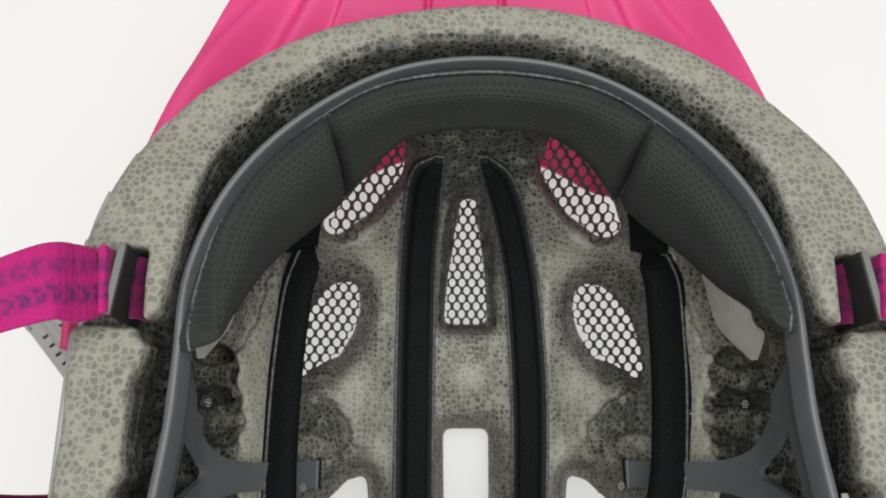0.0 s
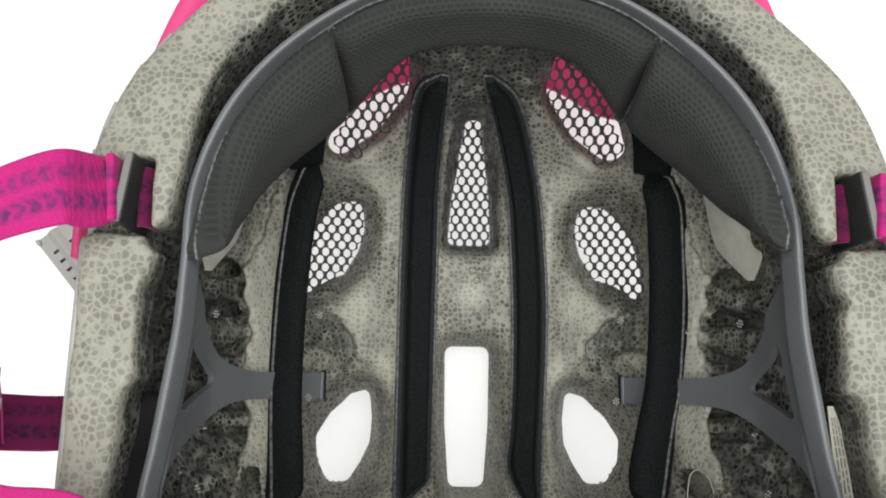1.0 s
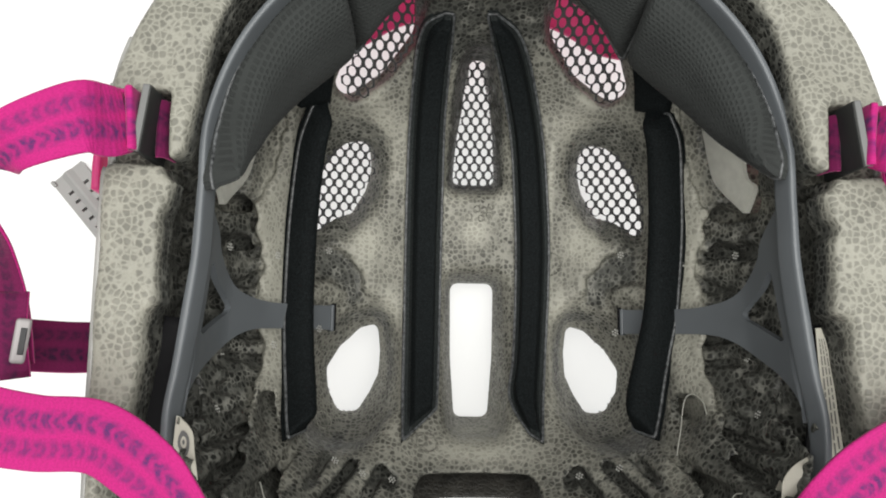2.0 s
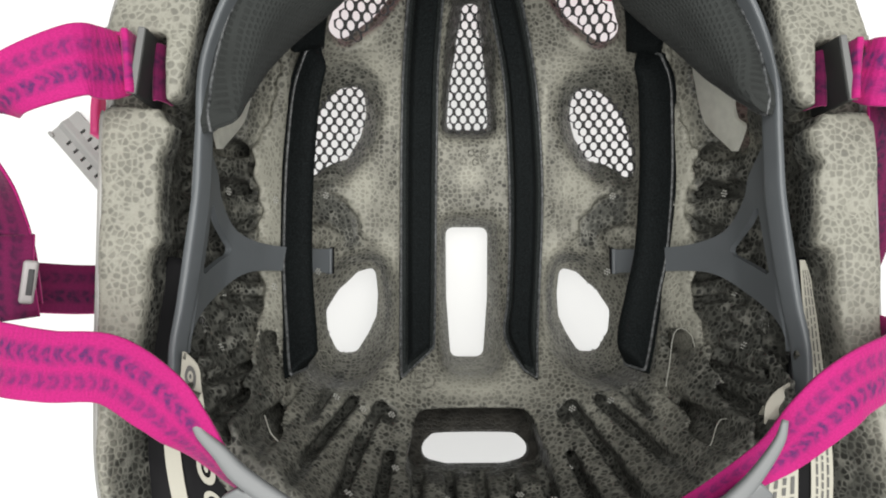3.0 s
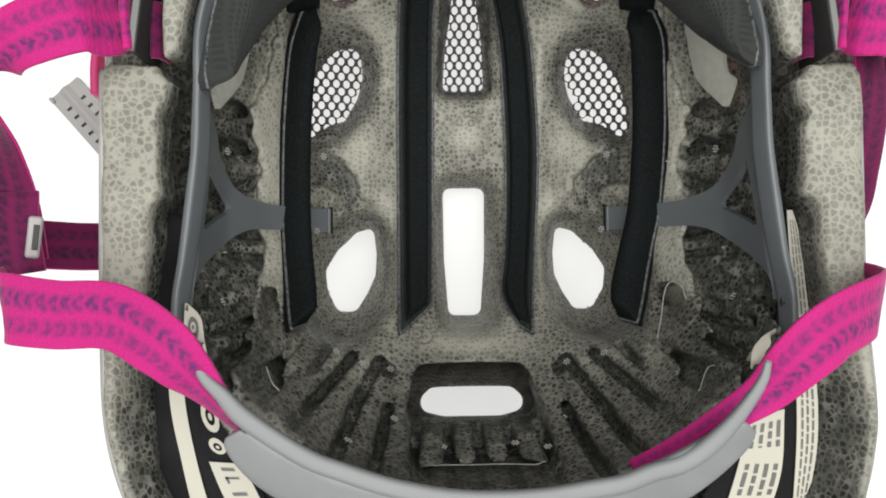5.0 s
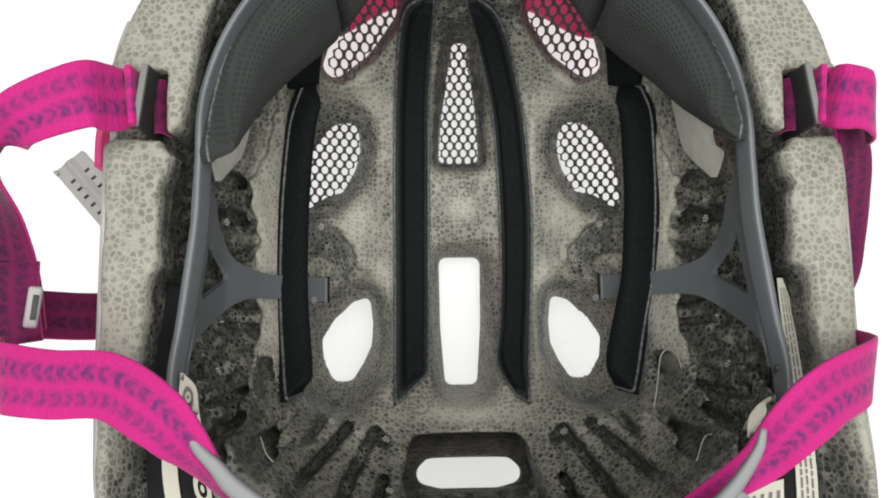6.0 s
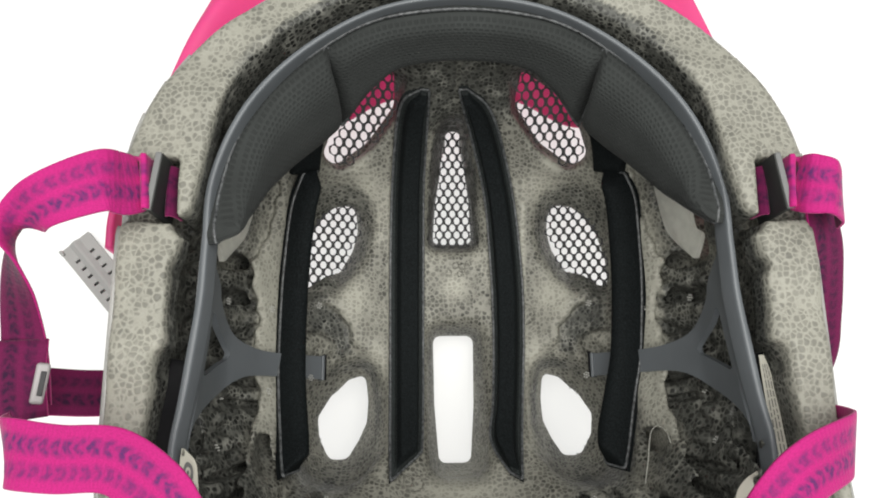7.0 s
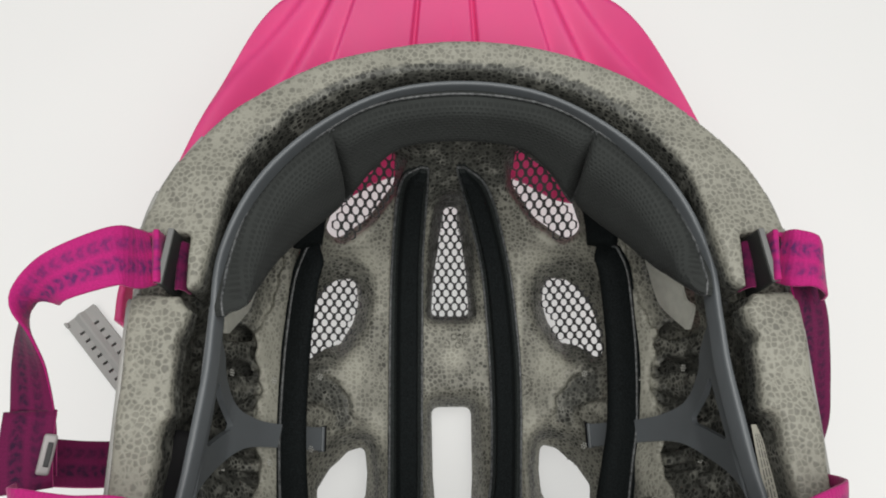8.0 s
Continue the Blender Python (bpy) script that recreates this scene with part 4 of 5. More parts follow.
T = 0.0013
strap("front_strap", [((-0.0953, 0.0315, 0.1420), (0, 1, 0), 0.0168, T), ((-0.0955, 0.0315, 0.1450), (0, 1, 0), 0.0168, T), ((-0.0962, 0.0315, 0.1475), (0, 1, 0), 0.0168, T), ((-0.0978, 0.0315, 0.1492), (0, 1, 0), 0.0168, T), ((-0.0984, 0.0315, 0.1480), (0, 1, 0), 0.0168, T)], "pink strap end inside the slot", per=4)
strap("front_strap", [((-0.1012, 0.0314, 0.1480), (0.12, -1, 0), 0.0178, T), ((-0.1014, 0.0314, 0.1580), (0.12, -1, 0), 0.0178, T), ((-0.1022, 0.0314, 0.1597), (0.12, -1, 0), 0.0178, T), ((-0.1031, 0.0314, 0.1580), (0.12, -1, 0), 0.0178, T), ((-0.1042, 0.0314, 0.1572), (0.12, -1, 0), 0.0178, T), ((-0.1072, 0.0297, 0.1626), (0.1, -1, 0), 0.0200, T), ((-0.1120, 0.0286, 0.1682), (0.05, -1, 0), 0.0190, T), ((-0.1255, 0.0224, 0.1705), (0.2, -1, -0.35), 0.0160, T),
                      ((-0.1335, 0.0182, 0.1662), (-0.15, -0.65, -0.75), 0.0145, T), ((-0.1400, 0.0115, 0.1585), (-0.47, 0.05, -0.88), 0.0140, T), ((-0.1418, -0.0034, 0.1480), (-1, 0.1, -0.4), 0.0145, T), ((-0.1408, -0.0188, 0.1430), (-1, 0, -0.1), 0.0150, T), ((-0.1391, -0.0360, 0.1430), (-1, 0, 0.1), 0.0160, T)],
      "pink and purple woven front strap looping out through the rim")
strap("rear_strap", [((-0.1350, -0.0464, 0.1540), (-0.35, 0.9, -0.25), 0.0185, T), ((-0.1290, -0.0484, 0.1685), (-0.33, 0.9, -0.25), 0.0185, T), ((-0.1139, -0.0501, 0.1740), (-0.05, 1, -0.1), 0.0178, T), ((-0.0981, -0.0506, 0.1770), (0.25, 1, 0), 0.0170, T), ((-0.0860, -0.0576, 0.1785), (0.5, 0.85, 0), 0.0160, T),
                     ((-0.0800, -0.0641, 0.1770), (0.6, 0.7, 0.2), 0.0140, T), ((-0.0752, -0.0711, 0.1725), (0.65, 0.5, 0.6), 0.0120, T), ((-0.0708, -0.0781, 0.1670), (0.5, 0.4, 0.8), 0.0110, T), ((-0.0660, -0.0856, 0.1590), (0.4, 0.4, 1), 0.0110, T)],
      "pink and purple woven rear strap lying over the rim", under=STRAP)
strap("strap_loop", [((-0.1412, -0.0155, 0.1445), (-1, 0, 0), 0.0165, T), ((-0.1406, -0.0270, 0.1452), (-1, 0, 0), 0.0165, T), ((-0.1388, -0.0400, 0.1448), (-1, 0, 0), 0.0165, T)], "pink folded strap end at the divider, coloured as if shaded", per=5)
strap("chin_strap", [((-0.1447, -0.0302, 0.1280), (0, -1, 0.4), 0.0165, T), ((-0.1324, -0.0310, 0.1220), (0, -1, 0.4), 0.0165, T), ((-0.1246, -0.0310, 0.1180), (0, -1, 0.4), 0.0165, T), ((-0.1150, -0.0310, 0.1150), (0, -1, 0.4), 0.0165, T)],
      "pink chin strap tail behind the rim, coloured as if shaded")
strap("front_strap", [((0.0953, 0.0315, 0.1420), (0, -1, 0), 0.0168, T), ((0.0955, 0.0315, 0.1450), (0, -1, 0), 0.0168, T), ((0.0962, 0.0315, 0.1475), (0, -1, 0), 0.0168, T), ((0.0978, 0.0315, 0.1492), (0, -1, 0), 0.0168, T), ((0.0984, 0.0315, 0.1480), (0, -1, 0), 0.0168, T)], "pink strap end inside the slot", per=4)
strap("front_strap", [((0.1012, 0.0314, 0.1480), (0.12, 1, 0), 0.0178, T), ((0.1014, 0.0314, 0.1580), (0.12, 1, 0), 0.0178, T), ((0.1022, 0.0314, 0.1595), (0.12, 1, 0), 0.0178, T), ((0.1031, 0.0314, 0.1578), (0.12, 1, 0), 0.0178, T), ((0.1042, 0.0314, 0.1572), (0.1, 1, 0), 0.0178, T), ((0.1066, 0.0296, 0.1618), (0.05, 1, 0), 0.0195, T), ((0.1122, 0.0280, 0.1635), (0, 1, 0.1), 0.0180, T),
                      ((0.1172, 0.0262, 0.1590), (0, 1, 0.15), 0.0170, T), ((0.1190, 0.0248, 0.1520), (0, 1, 0.2), 0.0160, T)],
      "pink and purple woven front strap hanging over the rim")
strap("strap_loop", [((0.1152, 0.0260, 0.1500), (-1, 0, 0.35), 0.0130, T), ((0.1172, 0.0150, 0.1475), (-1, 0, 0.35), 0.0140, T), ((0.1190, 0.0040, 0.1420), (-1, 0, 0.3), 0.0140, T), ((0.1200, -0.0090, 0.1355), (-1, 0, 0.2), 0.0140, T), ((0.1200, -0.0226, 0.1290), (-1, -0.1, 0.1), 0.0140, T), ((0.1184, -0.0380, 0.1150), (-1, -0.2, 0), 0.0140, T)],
      "pink strap tail turned down beside the rim, coloured as if shaded")
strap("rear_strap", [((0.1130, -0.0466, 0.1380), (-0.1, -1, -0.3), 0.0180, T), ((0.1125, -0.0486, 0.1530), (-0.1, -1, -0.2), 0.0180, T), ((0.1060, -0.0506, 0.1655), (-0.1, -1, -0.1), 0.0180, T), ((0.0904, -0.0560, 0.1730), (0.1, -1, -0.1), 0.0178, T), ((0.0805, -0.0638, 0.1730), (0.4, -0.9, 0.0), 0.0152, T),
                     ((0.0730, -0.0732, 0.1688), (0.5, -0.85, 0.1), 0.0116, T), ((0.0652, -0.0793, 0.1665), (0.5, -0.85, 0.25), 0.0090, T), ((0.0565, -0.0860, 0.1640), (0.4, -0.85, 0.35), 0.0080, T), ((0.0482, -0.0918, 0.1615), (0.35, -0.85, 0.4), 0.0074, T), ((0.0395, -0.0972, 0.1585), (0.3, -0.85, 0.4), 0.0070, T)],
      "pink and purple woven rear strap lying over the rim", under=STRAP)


def strap_guide(side):
    """A bar that stands in the rim's slot, its top edge coloured as lit from above, over which the strap turns."""
    at = pose(side * 0.0994, 0.0318, 0.1480, 0, 0, side * 7)
    g = part("strap_guide", box_bm((0.0018, 0.0192, 0.0200), at, 0.0005), GUIDE, helmet, "dark grey plastic strap guide standing in the rim slot")
    part("lip", box_bm((0.0020, 0.0188, 0.0014), at @ pose(side * 0.0002, 0, 0.0104), 0.0004), LIT_LIP, g)


strap_guide(-1)
strap_guide(1)

divider = part("strap_divider", box_bm((0.0040, 0.0125, 0.0022), pose(-0.1335, -0.0290, 0.1460, 0, 30, -6), 0.0010, seg=4), LOGO, helmet, "small pale plastic strap divider")
part("inset", box_bm((0.0016, 0.0075, 0.0006), pose(-0.1335, -0.0290, 0.1460, 0, 30, -6) @ pose(0.0003, 0, 0.0011), 0.0002), DARK, divider)


# ---- visor ----
def visor():
    """A ribbed plastic peak, fixed low on the brow, reaching forward and spreading into side arms."""
    nu, nv = 620, 36
    top, low = [], []
    for i in range(nu + 1):
        u = -1 + 2 * i / nu
        a = abs(u)
        sx = math.copysign(1, u) if u else 0
        back = glide([(0, 0.1150, 0.0500), (0.032, 0.1062, 0.0530), (0.0545, 0.0930, 0.0560), (0.080, 0.0810, 0.0800), (0.104, 0.0580, 0.1020), (0.1195, 0.0360, 0.1180)], 10)
        edge = glide([(0, 0.2000, 0.1080), (0.030, 0.1980, 0.1085), (0.0570, 0.1910, 0.1110), (0.0822, 0.1730, 0.1155), (0.1005, 0.1330, 0.1190), (0.1258, 0.0560, 0.1210)], 10)
        k = a * (len(back) - 1)
        k0 = min(int(k), len(back) - 2)
        b = back[k0] * (1 - (k - k0)) + back[k0 + 1] * (k - k0)
        e = edge[k0] * (1 - (k - k0)) + edge[k0 + 1] * (k - k0)
        for j in range(nv + 1):
            v = j / nv
            p = b * (1 - v) + e * v
            p = np.array([sx * p[0], p[1], p[2]])
            x = abs(p[0] + 0.0035) / (1 + 8.0 * max(-0.03, 0.165 - p[1]))
            step = 0.0
            for at, h, sharp in ((0.0132, -0.0034, 5000), (0.0154, 0.0034, 5000), (0.0462, -0.0034, 5000), (0.0590, -0.0095, 850), (0.0745, -0.0055, 900)):
                step += h / (1 + math.exp(-(x - at) * sharp))
            step *= math.sin(min(1, v * 2.5) * math.pi / 2)
            p[2] += step + 0.004 * math.sin(v * math.pi)
            top.append(p)
            low.append(p - np.array([0, 0, 0.0022]))
    c = nv + 1
    off = (nu + 1) * c
    faces = []
    for i in range(nu):
        for j in range(nv):
            a = i * c + j
            faces += [(a, a + c, a + c + 1, a + 1), (off + a, off + a + 1, off + a + c + 1, off + a + c)]
    rim = [i * c + nv for i in range(nu + 1)] + [nu * c + j for j in range(nv - 1, -1, -1)] + [i * c for i in range(nu - 1, -1, -1)] + list(range(1, nv))
    for a, b in zip(rim, rim[1:] + rim[:1]):
        faces.append((a, b, off + b, off + a))
    ob = mesh_object("visor", top + low, faces, PINK, helmet, "ribbed bright pink plastic visor")
    for side in (-1, 1):
        rows = [((side * 0.1200, 0.0480, 0.1190), (0, 0.3, 1), 0.016, 0.0025), ((side * 0.1230, 0.0300, 0.1230), (0, 0, 1), 0.015, 0.0028), ((side * 0.1235, 0.0170, 0.1240), (0, 0, 1), 0.012, 0.0028)]
        v, f = merged(sweep(rows, per=6, corner=3))
        mesh_object("visor_arm", v, f, PINK, ob)
    return ob


visor()


# ---- net in the front vents ----
def vent_net(corners, height, side, slope, margin=0.0034):
    """A hexagon net across a vent: short square rods on a honeycomb plan."""
    across, along, hole_x, hole_y = 0.0042, 0.0032, 0.00142, 0.00178
    verts, faces = [], []
    cx = sum(c[0] for c in corners) / len(corners)
    cy = sum(c[1] for c in corners) / len(corners)

    def inside(x, y):
        return polygon_distance(np.array([x], dtype=np.float32), np.array([y], dtype=np.float32), corners)[0] < margin

    def lift(x, y):
        return height + slope[0] * (x - cx) + slope[1] * (y - cy)

    # a cell's six corners and the middles of its sides, round which the hole is rounded
    tall = along * 2 / 3
    hexagon = [(across / 2, tall / 2), (across / 4, tall * 0.75), (0, tall), (-across / 4, tall * 0.75), (-across / 2, tall / 2), (-across / 2, 0),
               (-across / 2, -tall / 2), (-across / 4, -tall * 0.75), (0, -tall), (across / 4, -tall * 0.75), (across / 2, -tall / 2), (across / 2, 0)]
    sides = len(hexagon)
    for i in range(-14, 15):
        for j in range(-20, 21):
            x = cx + (i + 0.5 * (j % 2)) * across
            y = cy + j * along
            if not inside(x, y):
                continue
            base = len(verts)
            for hx, hy in hexagon:
                a = math.atan2(hy, hx)
                ox, oy = hole_x * math.cos(a), hole_y * math.sin(a)
                for dx, dy, z in ((hx, hy, 0.0003), (ox, oy, 0.0003), (ox, oy, -0.0003), (hx, hy, -0.0003)):
                    verts.append((side * (x + dx), y + dy, lift(x + dx, y + dy) + z))
            for k in range(sides):
                m = (k + 1) % sides
                for q in range(3):
                    faces.append((base + k * 4 + q, base + m * 4 + q, base + m * 4 + q + 1, base + k * 4 + q + 1))
    return mesh_object("vent_net", verts, faces, NET, helmet, "black honeycomb net across a vent", smooth=False)


vent_net(VENTS["front"][0], 0.040, 1, (0, 0.35))
for s in (-1, 1):
    vent_net(VENTS["mid"][0], 0.0475, s, (0.35, 0.1), 0.0045)
    vent_net(VENTS["brow"][0], 0.0845, s, (0.3, 0.6), 0.0030)


# ---- black arms behind the ring, which carry the labels ----
def label_arm(side):
    rows = [((0.0950, -0.0215, 0.1362), (1, 0, 0), 0.0050, 0.0016), ((0.0975, -0.0400, 0.1362), (1, 0, 0), 0.0080, 0.0016), ((0.0968, -0.0600, 0.1362), (1, 0, 0), 0.0130, 0.0016), ((0.0940, -0.0780, 0.1362), (1, 0, 0), 0.0200, 0.0016), ((0.0880, -0.1000, 0.1362), (1, 0.2, 0), 0.0300, 0.0016), ((0.0800, -0.1180, 0.1362), (1, 0.5, 0), 0.0300, 0.0016), ((0.0650, -0.1290, 0.1362), (0.7, 1, 0), 0.0240, 0.0016)]
    v, f = merged(sweep(rows if side > 0 else mirror_rows(rows), per=6, corner=3))
    mesh_object("label_arm", v, f, BLACK, helmet, "black plastic arm behind the fit ring")


label_arm(-1)
label_arm(1)


# ---- labels on those arms ----
def sticker(rails, bars, label, mat=PAPER, ink=INK, round_print=False):
    """A thin label with rows of unreadable print as bars; rails run along it."""
    g = glide(rails, 8)
    left, right = g[:, :3], g[:, 3:]
    n = unit(np.cross(np.gradient((left + right) / 2, axis=0), right - left))
    n *= np.sign(n[:, 2:3] + 1e-6)
    verts, faces = [], []
    for i in range(len(g)):
        for a, b in ((0, 0), (1, 0), (1, 1), (0, 1)):
            verts.append(left[i] * (1 - a) + right[i] * a + n[i] * 0.0004 * b)
    for i in range(len(g) - 1):
        for k in range(4):
            faces.append((i * 4 + k, i * 4 + (k + 1) % 4, i * 4 + 4 + (k + 1) % 4, i * 4 + 4 + k))
    faces += [(0, 1, 2, 3), tuple(len(verts) - 4 + k for k in (3, 2, 1, 0))]
    ob = mesh_object("label", verts, faces, mat, helmet, label, smooth=False)
    bv, bf = [], []
    for v0, v1, u0, u1 in bars if round_print else ():
        for small, large in ((0.52, 1.0), (0.0, 0.22)):
            base = len(bv)
            for q in range(16):
                for far in (large, small):
                    v = (v0 + v1) / 2 + far * (v1 - v0) / 2 * math.cos(q * math.pi / 8)
                    u = (u0 + u1) / 2 + far * (u1 - u0) / 2 * math.sin(q * math.pi / 8)
                    k = min(int(v * (len(g) - 1)), len(g) - 2)
                    f = v * (len(g) - 1) - k
                    bv.append((left[k] * (1 - f) + left[k + 1] * f) * (1 - u) + (right[k] * (1 - f) + right[k + 1] * f) * u + n[k] * 0.0007)
            for q in range(16):
                m = (q + 1) % 16
                bf.append((base + 2 * q, base + 2 * m, base + 2 * m + 1, base + 2 * q + 1))
    for v0, v1, u0, u1 in () if round_print else bars:
        i0, i1 = v0 * (len(g) - 1), v1 * (len(g) - 1)
        ids = np.linspace(i0, i1, 4)
        base = len(bv)
        for q in ids:
            k = min(int(q), len(g) - 2)
            f = q - k
            lo = left[k] * (1 - f) + left[k + 1] * f
            hi = right[k] * (1 - f) + right[k + 1] * f
            for u in (u0, u1):
                bv.append(lo * (1 - u) + hi * u + n[k] * 0.0007)
        for q in range(3):
            bf.append((base + q * 2, base + q * 2 + 1, base + q * 2 + 3, base + q * 2 + 2))
    if bv:
        mesh_object("print", bv, bf, ink, ob, smooth=False)
    return ob


rnd = random.Random(5)


def lines(columns, v0, v1, step, gap=0.25):
    out = []
    for c in columns:
        v = v0
        while v < v1:
            w = step * rnd.uniform(0.5, 1.4)
            out.append((v, min(v + w, v1), c - 0.045, c + 0.045))
            v += w + step * gap
    return out


sticker([(0.0945, -0.0222, 0.1385, 0.0962, -0.0222, 0.1385), (0.0948, -0.0300, 0.1385, 0.0982, -0.0300, 0.1385), (0.0960, -0.0498, 0.1380, 0.1006, -0.0498, 0.1380), (0.0968, -0.0750, 0.1375, 0.1032, -0.0746, 0.1375), (0.0965, -0.0950, 0.1375, 0.1030, -0.0960, 0.1375), (0.0946, -0.1174, 0.1375, 0.0985, -0.1176, 0.1375)],
        lines((0.25, 0.5, 0.75), 0.1, 0.98, 0.025), "long cream label with rows of tiny print")
sticker([(0.0816, -0.0872, 0.1375, 0.0929, -0.0843, 0.1375), (0.0776, -0.1027, 0.1375, 0.0916, -0.1029, 0.1375), (0.0722, -0.1185, 0.1375, 0.0865, -0.1187, 0.1375)],
        lines((0.2, 0.42, 0.64, 0.85), 0.08, 0.3, 0.10) + lines((0.2, 0.42, 0.64, 0.85), 0.45, 0.75, 0.10), "cream label with blocks of tiny print")
sticker([(0.0790, -0.0760, 0.1378, 0.0925, -0.0735, 0.1378), (0.0805, -0.0700, 0.1378, 0.0930, -0.0680, 0.1378), (0.0860, -0.0600, 0.1378, 0.0935, -0.0600, 0.1378)],
        lines((0.3, 0.5, 0.7), 0.2, 0.8, 0.10), "small cream label beside the ring")
sticker([(-0.0895, -0.0488, 0.1462, -0.0886, -0.0490, 0.1462), (-0.0898, -0.0540, 0.1462, -0.0850, -0.0530, 0.1462), (-0.0896, -0.0580, 0.1462, -0.0840, -0.0590, 0.1462), (-0.0862, -0.0655, 0.1462, -0.0828, -0.0660, 0.1462)],
        [(0.28, 0.72, 0.22, 0.80)], "small cream label with a ring mark beside the ring", PAPER, INK, True)
sticker([(0.0870, -0.0580, 0.1462, 0.0880, -0.0590, 0.1462), (0.0822, -0.0610, 0.1462, 0.0860, -0.0630, 0.1462), (0.0792, -0.0650, 0.1462, 0.0830, -0.0680, 0.1462), (0.0786, -0.0702, 0.1462, 0.0802, -0.0712, 0.1462)],
        [], "small plain cream label beside the ring")
sticker([(-0.0974, -0.0600, 0.1375, -0.0930, -0.0620, 0.1375), (-0.0968, -0.0798, 0.1375, -0.0922, -0.0799, 0.1375), (-0.0930, -0.0988, 0.1375, -0.0884, -0.0989, 0.1375), (-0.0890, -0.1161, 0.1375, -0.0835, -0.1162, 0.1375)],
        [], "long narrow plain cream label")
sticker([(-0.0905, -0.0740, 0.1375, -0.0820, -0.0770, 0.1375), (-0.0880, -0.0885, 0.1375, -0.0790, -0.0904, 0.1375), (-0.0848, -0.0960, 0.1375, -0.0775, -0.0965, 0.1375)],
        [(0.10, 0.46, 0.20, 0.80), (0.54, 0.92, 0.20, 0.80)], "black label with two pale emblems", BLACK, PAPER, True)
sticker([(-0.0851, -0.0975, 0.1375, -0.0757, -0.0982, 0.1375), (-0.0817, -0.1059, 0.1375, -0.0711, -0.1060, 0.1375), (-0.0766, -0.1163, 0.1375, -0.0666, -0.1165, 0.1375)],
        [(0.1, 0.16, 0.3, 0.7), (0.28, 0.40, 0.3, 0.38), (0.28, 0.32, 0.3, 0.7), (0.55, 0.6, 0.3, 0.7), (0.75, 0.8, 0.3, 0.7)], "cream label with large dark print")


# ---- pale skin showing in the side recesses and slots ----
def side_skin(side):
    if side > 0:
        upper = [(0.0781, 0.0552), (0.0826, 0.0466), (0.0863, 0.0409), (0.0863, 0.0355), (0.0873, 0.0293), (0.0887, 0.0260), (0.0885, 0.0220), (0.0879, 0.0179)]
        lower = [(0.0759, 0.0565), (0.0772, 0.0496), (0.0786, 0.0444), (0.0801, 0.0379), (0.0818, 0.0311), (0.0841, 0.0256), (0.0861, 0.0213), (0.0874, 0.0181)]
    else:
        upper = [(0.0775, 0.0510), (0.0832, 0.0380), (0.0873, 0.0320), (0.0892, 0.0279), (0.0896, 0.0249), (0.0888, 0.0215), (0.0883, 0.0174)]
        lower = [(0.0768, 0.0514), (0.0801, 0.0405), (0.0817, 0.0340), (0.0830, 0.0291), (0.0849, 0.0246), (0.0866, 0.0207), (0.0878, 0.0176)]
    rails = [(side * a[0], a[1], 0, side * b[0], b[1], 0) for a, b in zip(upper, lower)]
    patch("vent_skin", rails, SKIN, helmet, 0.0008, "torn-edged pale grey skin in a side recess", per=5, flange=0.0006, bind=0, drop=0.0005, sink=0.0026)


def edge_line(name, points, sink):
    """A thin pale broken edge of foam along a slot."""
    p = np.array([[x, y, float(inner_z(np.array(x), np.array(y)))] for x, y in points])
    n = inner_normal(p)
    tube(p - n * np.reshape(sink, (-1, 1)), 0.00020, SKIN, helmet, closed=False, name=name)


side_skin(-1)
side_skin(1)
edge_line("slot_edge", glide([(-0.0697, -0.0700), (-0.0670, -0.0745), (-0.0638, -0.0781), (-0.0614, -0.0805), (-0.0593, -0.0831), (-0.0569, -0.0864)], 5), 0.0010)
edge_line("slot_edge", glide([(0.0714, -0.0701), (0.0701, -0.0714), (0.0659, -0.0772), (0.0627, -0.0805), (0.0603, -0.0831), (0.0569, -0.0867)], 5), 0.0010)
edge_line("slot_edge", glide([(0.0649, -0.0650), (0.0679, -0.0573), (0.0701, -0.0502), (0.0716, -0.0464), (0.0735, -0.0450), (0.0748, -0.0472), (0.0746, -0.0510)], 5), 0.0005)
edge_line("slot_edge", glide([(-0.0205, -0.1030), (-0.0044, -0.1040), (0.0144, -0.1036), (0.0200, -0.1026)], 5), 0.0002)


# ---- mould marks on the foam ----
def surface_point(x, y, off=0.0006):
    p = np.array([[x, y, float(inner_z(np.array(x), np.array(y)))]])
    n = inner_normal(p)
    return p[0] + n[0] * off, n[0]


def mould_dots(x, y, off=0.0):
    p, n = surface_point(x, y, off)
    s = unit(np.cross(n, np.array([0.3, 0.8, 0.1])))
    t = np.cross(n, s)
    for k in range(7):
        a = k * math.pi / 3
        r = 0.0 if k == 6 else 0.0011
        c = p + s * r * math.cos(a) + t * r * math.sin(a)
        bmesh.ops.create_icosphere(nibs, subdivisions=1, radius=0.00045, matrix=Matrix.Translation(c))


nibs = bmesh.new()
MARK = plain("pale_foam_nibs", (0.42, 0.42, 0.39), 0.3, bump=0.0)
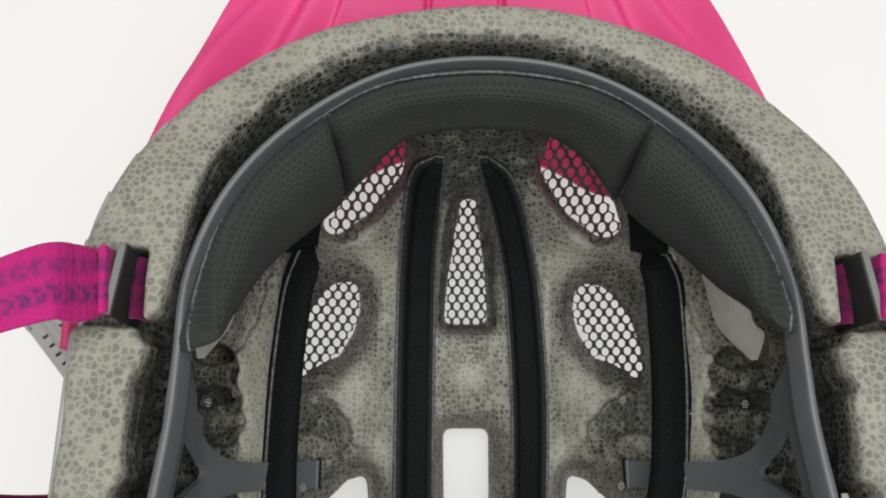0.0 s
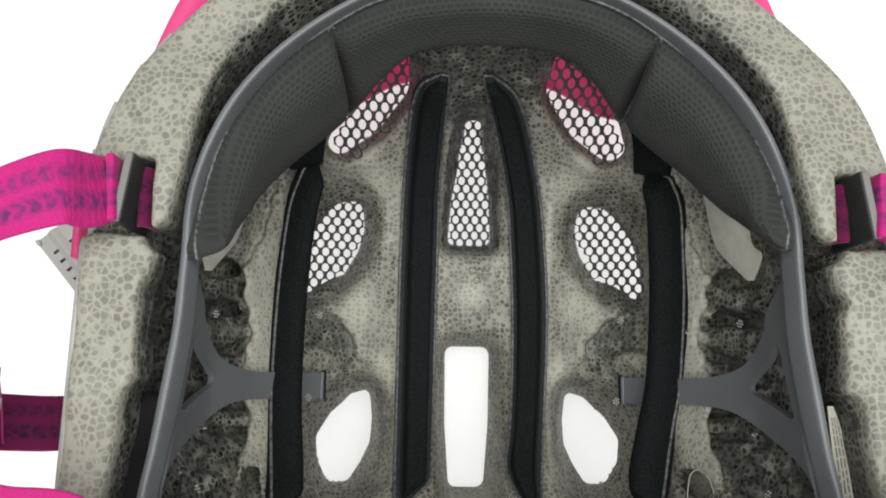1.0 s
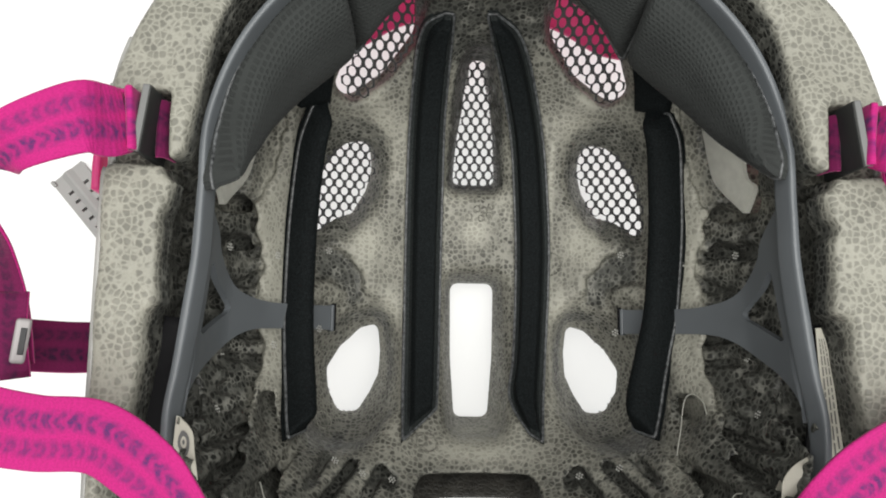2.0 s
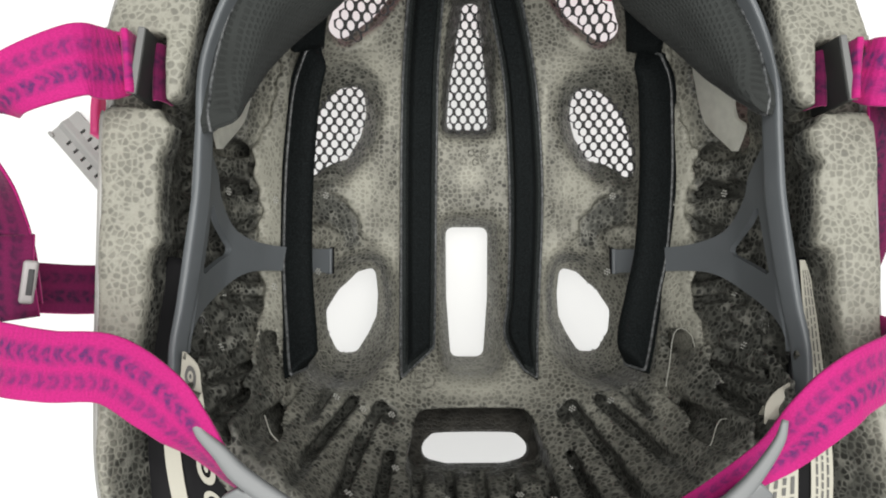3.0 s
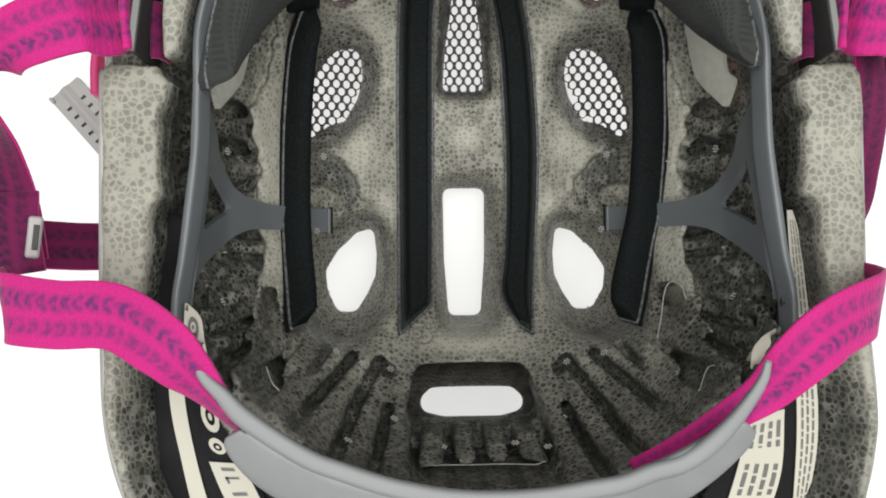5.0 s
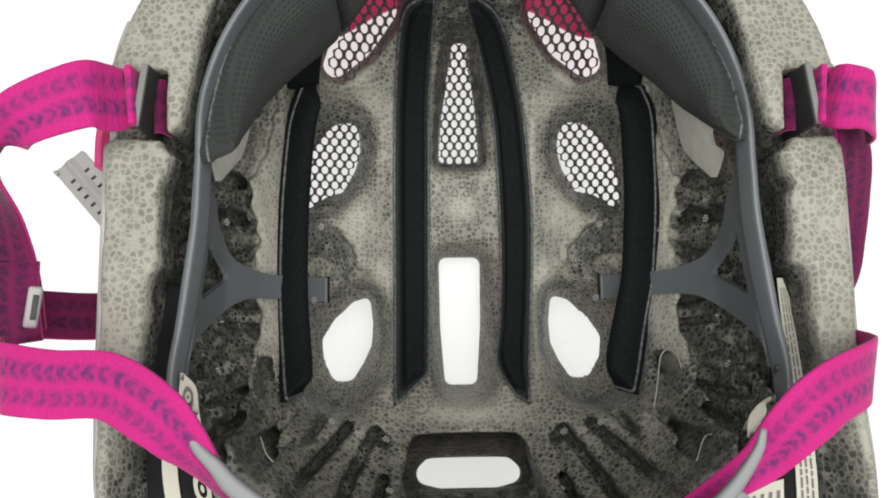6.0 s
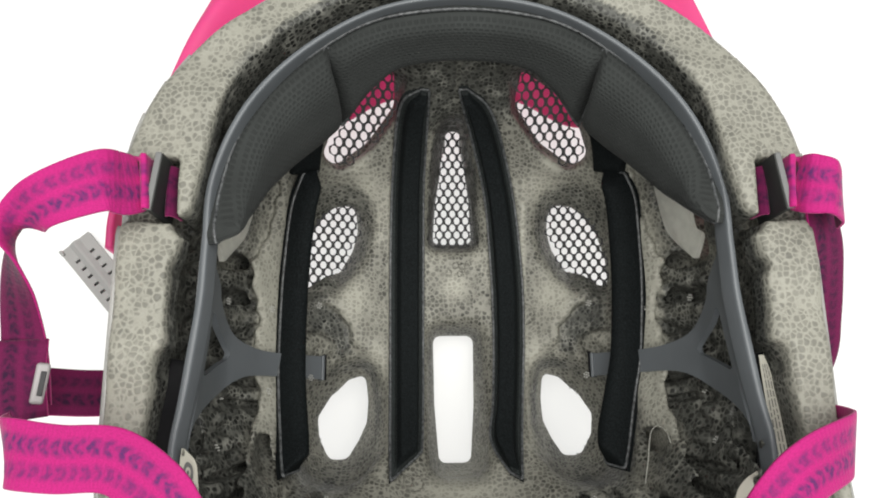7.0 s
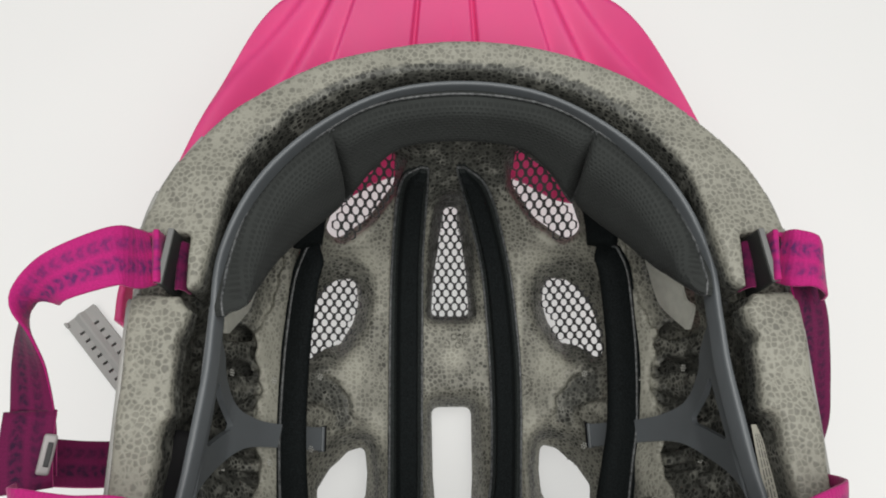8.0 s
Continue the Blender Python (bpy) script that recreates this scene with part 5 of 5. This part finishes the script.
for x, y in ((-0.0599, 0.0073), (-0.0619, -0.0239), (0.0584, 0.0077), (0.0552, -0.0238), (-0.0321, -0.0779), (-0.0426, -0.0751), (0.0223, -0.1000), (-0.0439, -0.0940), (0.036, -0.076), (-0.0752, -0.0300), (0.0755, -0.0310), (0.0760, 0.0020), (-0.0765, 0.0030), (0.0490, -0.0720), (-0.0520, -0.0700), (0.0300, -0.0930), (-0.0300, -0.0925), (0.0610, -0.0860), (-0.0615, -0.0850), (0.0120, -0.1000), (-0.0130, -0.1005)):
    mould_dots(x, y)
for side in (-1, 1):
    for x, y in ((0.0845, -0.0130), (0.0850, 0.0045), (0.0835, -0.0305), (0.0810, -0.0475), (0.0845, -0.0215), (0.0780, -0.0600)):
        mould_dots(side * x, y, -0.0062)
tagged(part("mould_marks", nibs, MARK, helmet, smooth=True), "clusters of tiny pale moulded nibs on the foam", kind="stuff")


def ring_mark(x, y, r):
    p, n = surface_point(x, y, 0.0003)
    s = unit(np.cross(n, np.array([1.0, 0.2, 0.1])))
    t = np.cross(n, s)
    pts = [p + r * (math.cos(a) * s + math.sin(a) * t) for a in np.linspace(0, 2 * math.pi, 25)[:-1]]
    tube(pts, 0.00016, FOAM, helmet, name="ring_mark")


for x, y, r in ((-0.0195, -0.0668, 0.0042), (-0.0225, -0.0660, 0.0030), (-0.0575, -0.0570, 0.0035), (0.0540, -0.0565, 0.0035), (0.0320, 0.0050, 0.0050),
                (0.0010, 0.0290, 0.0014), (0.0040, 0.0285, 0.0015), (0.0070, 0.0300, 0.0014), (0.0065, 0.0262, 0.0014), (-0.0025, 0.0255, 0.0015), (0.0030, 0.0250, 0.0014)):
    ring_mark(x, y, r)

# ---- the slotted strip beside the helmet ----
def slotted_strip():
    length, width, high = 0.056, 0.0165, 0.0040
    xs = [-width / 2, -0.0054, -0.0029, -0.0005, 0.0005, 0.0029, 0.0054, width / 2]
    ys = [0.0]
    for k in range(9):
        ys += [0.0085 + k * 0.0050, 0.0099 + k * 0.0050]
    ys.append(length)
    bm = bmesh.new()
    grid = {}

    def vert(i, j, up):
        key = (i, j, up)
        if key not in grid:
            ridge = 0.0012 if i in (3, 4) else 0.0
            grid[key] = bm.verts.new((xs[i], -ys[j], high + ridge if up else 0.0))
        return grid[key]

    solid = lambda i, j: 0 <= i < len(xs) - 1 and 0 <= j < len(ys) - 1 and not (i in (1, 5) and j % 2 == 1)
    for i in range(len(xs) - 1):
        for j in range(len(ys) - 1):
            if not solid(i, j):
                continue
            q = [(i, j), (i + 1, j), (i + 1, j + 1), (i, j + 1)]
            bm.faces.new([vert(*c, True) for c in q])
            bm.faces.new([vert(*c, False) for c in q[::-1]])
            for (a, b), (di, dj) in zip(((0, 1), (1, 2), (2, 3), (3, 0)), ((0, -1), (1, 0), (0, 1), (-1, 0))):
                if not solid(i + di, j + dj):
                    bm.faces.new([vert(*q[a], True), vert(*q[b], True), vert(*q[b], False), vert(*q[a], False)])
    root = tagged(new("slotted_strip"), "grey plastic strip with two rows of slots lying beside the helmet", "plastic strip")
    root.matrix_world = pose(-0.1868, 0.0465, FLOOR + 0.0005, 0, 0, 41)
    part("plate", bm, PALEGREY, root)
    # dark sheet added below the slots so that they look black inside
    part("shade_sheet", box_bm((0.0130, 0.0480, 0.0010), pose(0, -0.0290, 0.0007)), DARK, root)
    bm = box_bm((0.0016, 0.0030, 0.0050), pose(-0.0076, -0.0012, 0.0030), 0.0004)
    part("corner_tab", bm, PALEGREY, root)
    return root


slotted_strip()
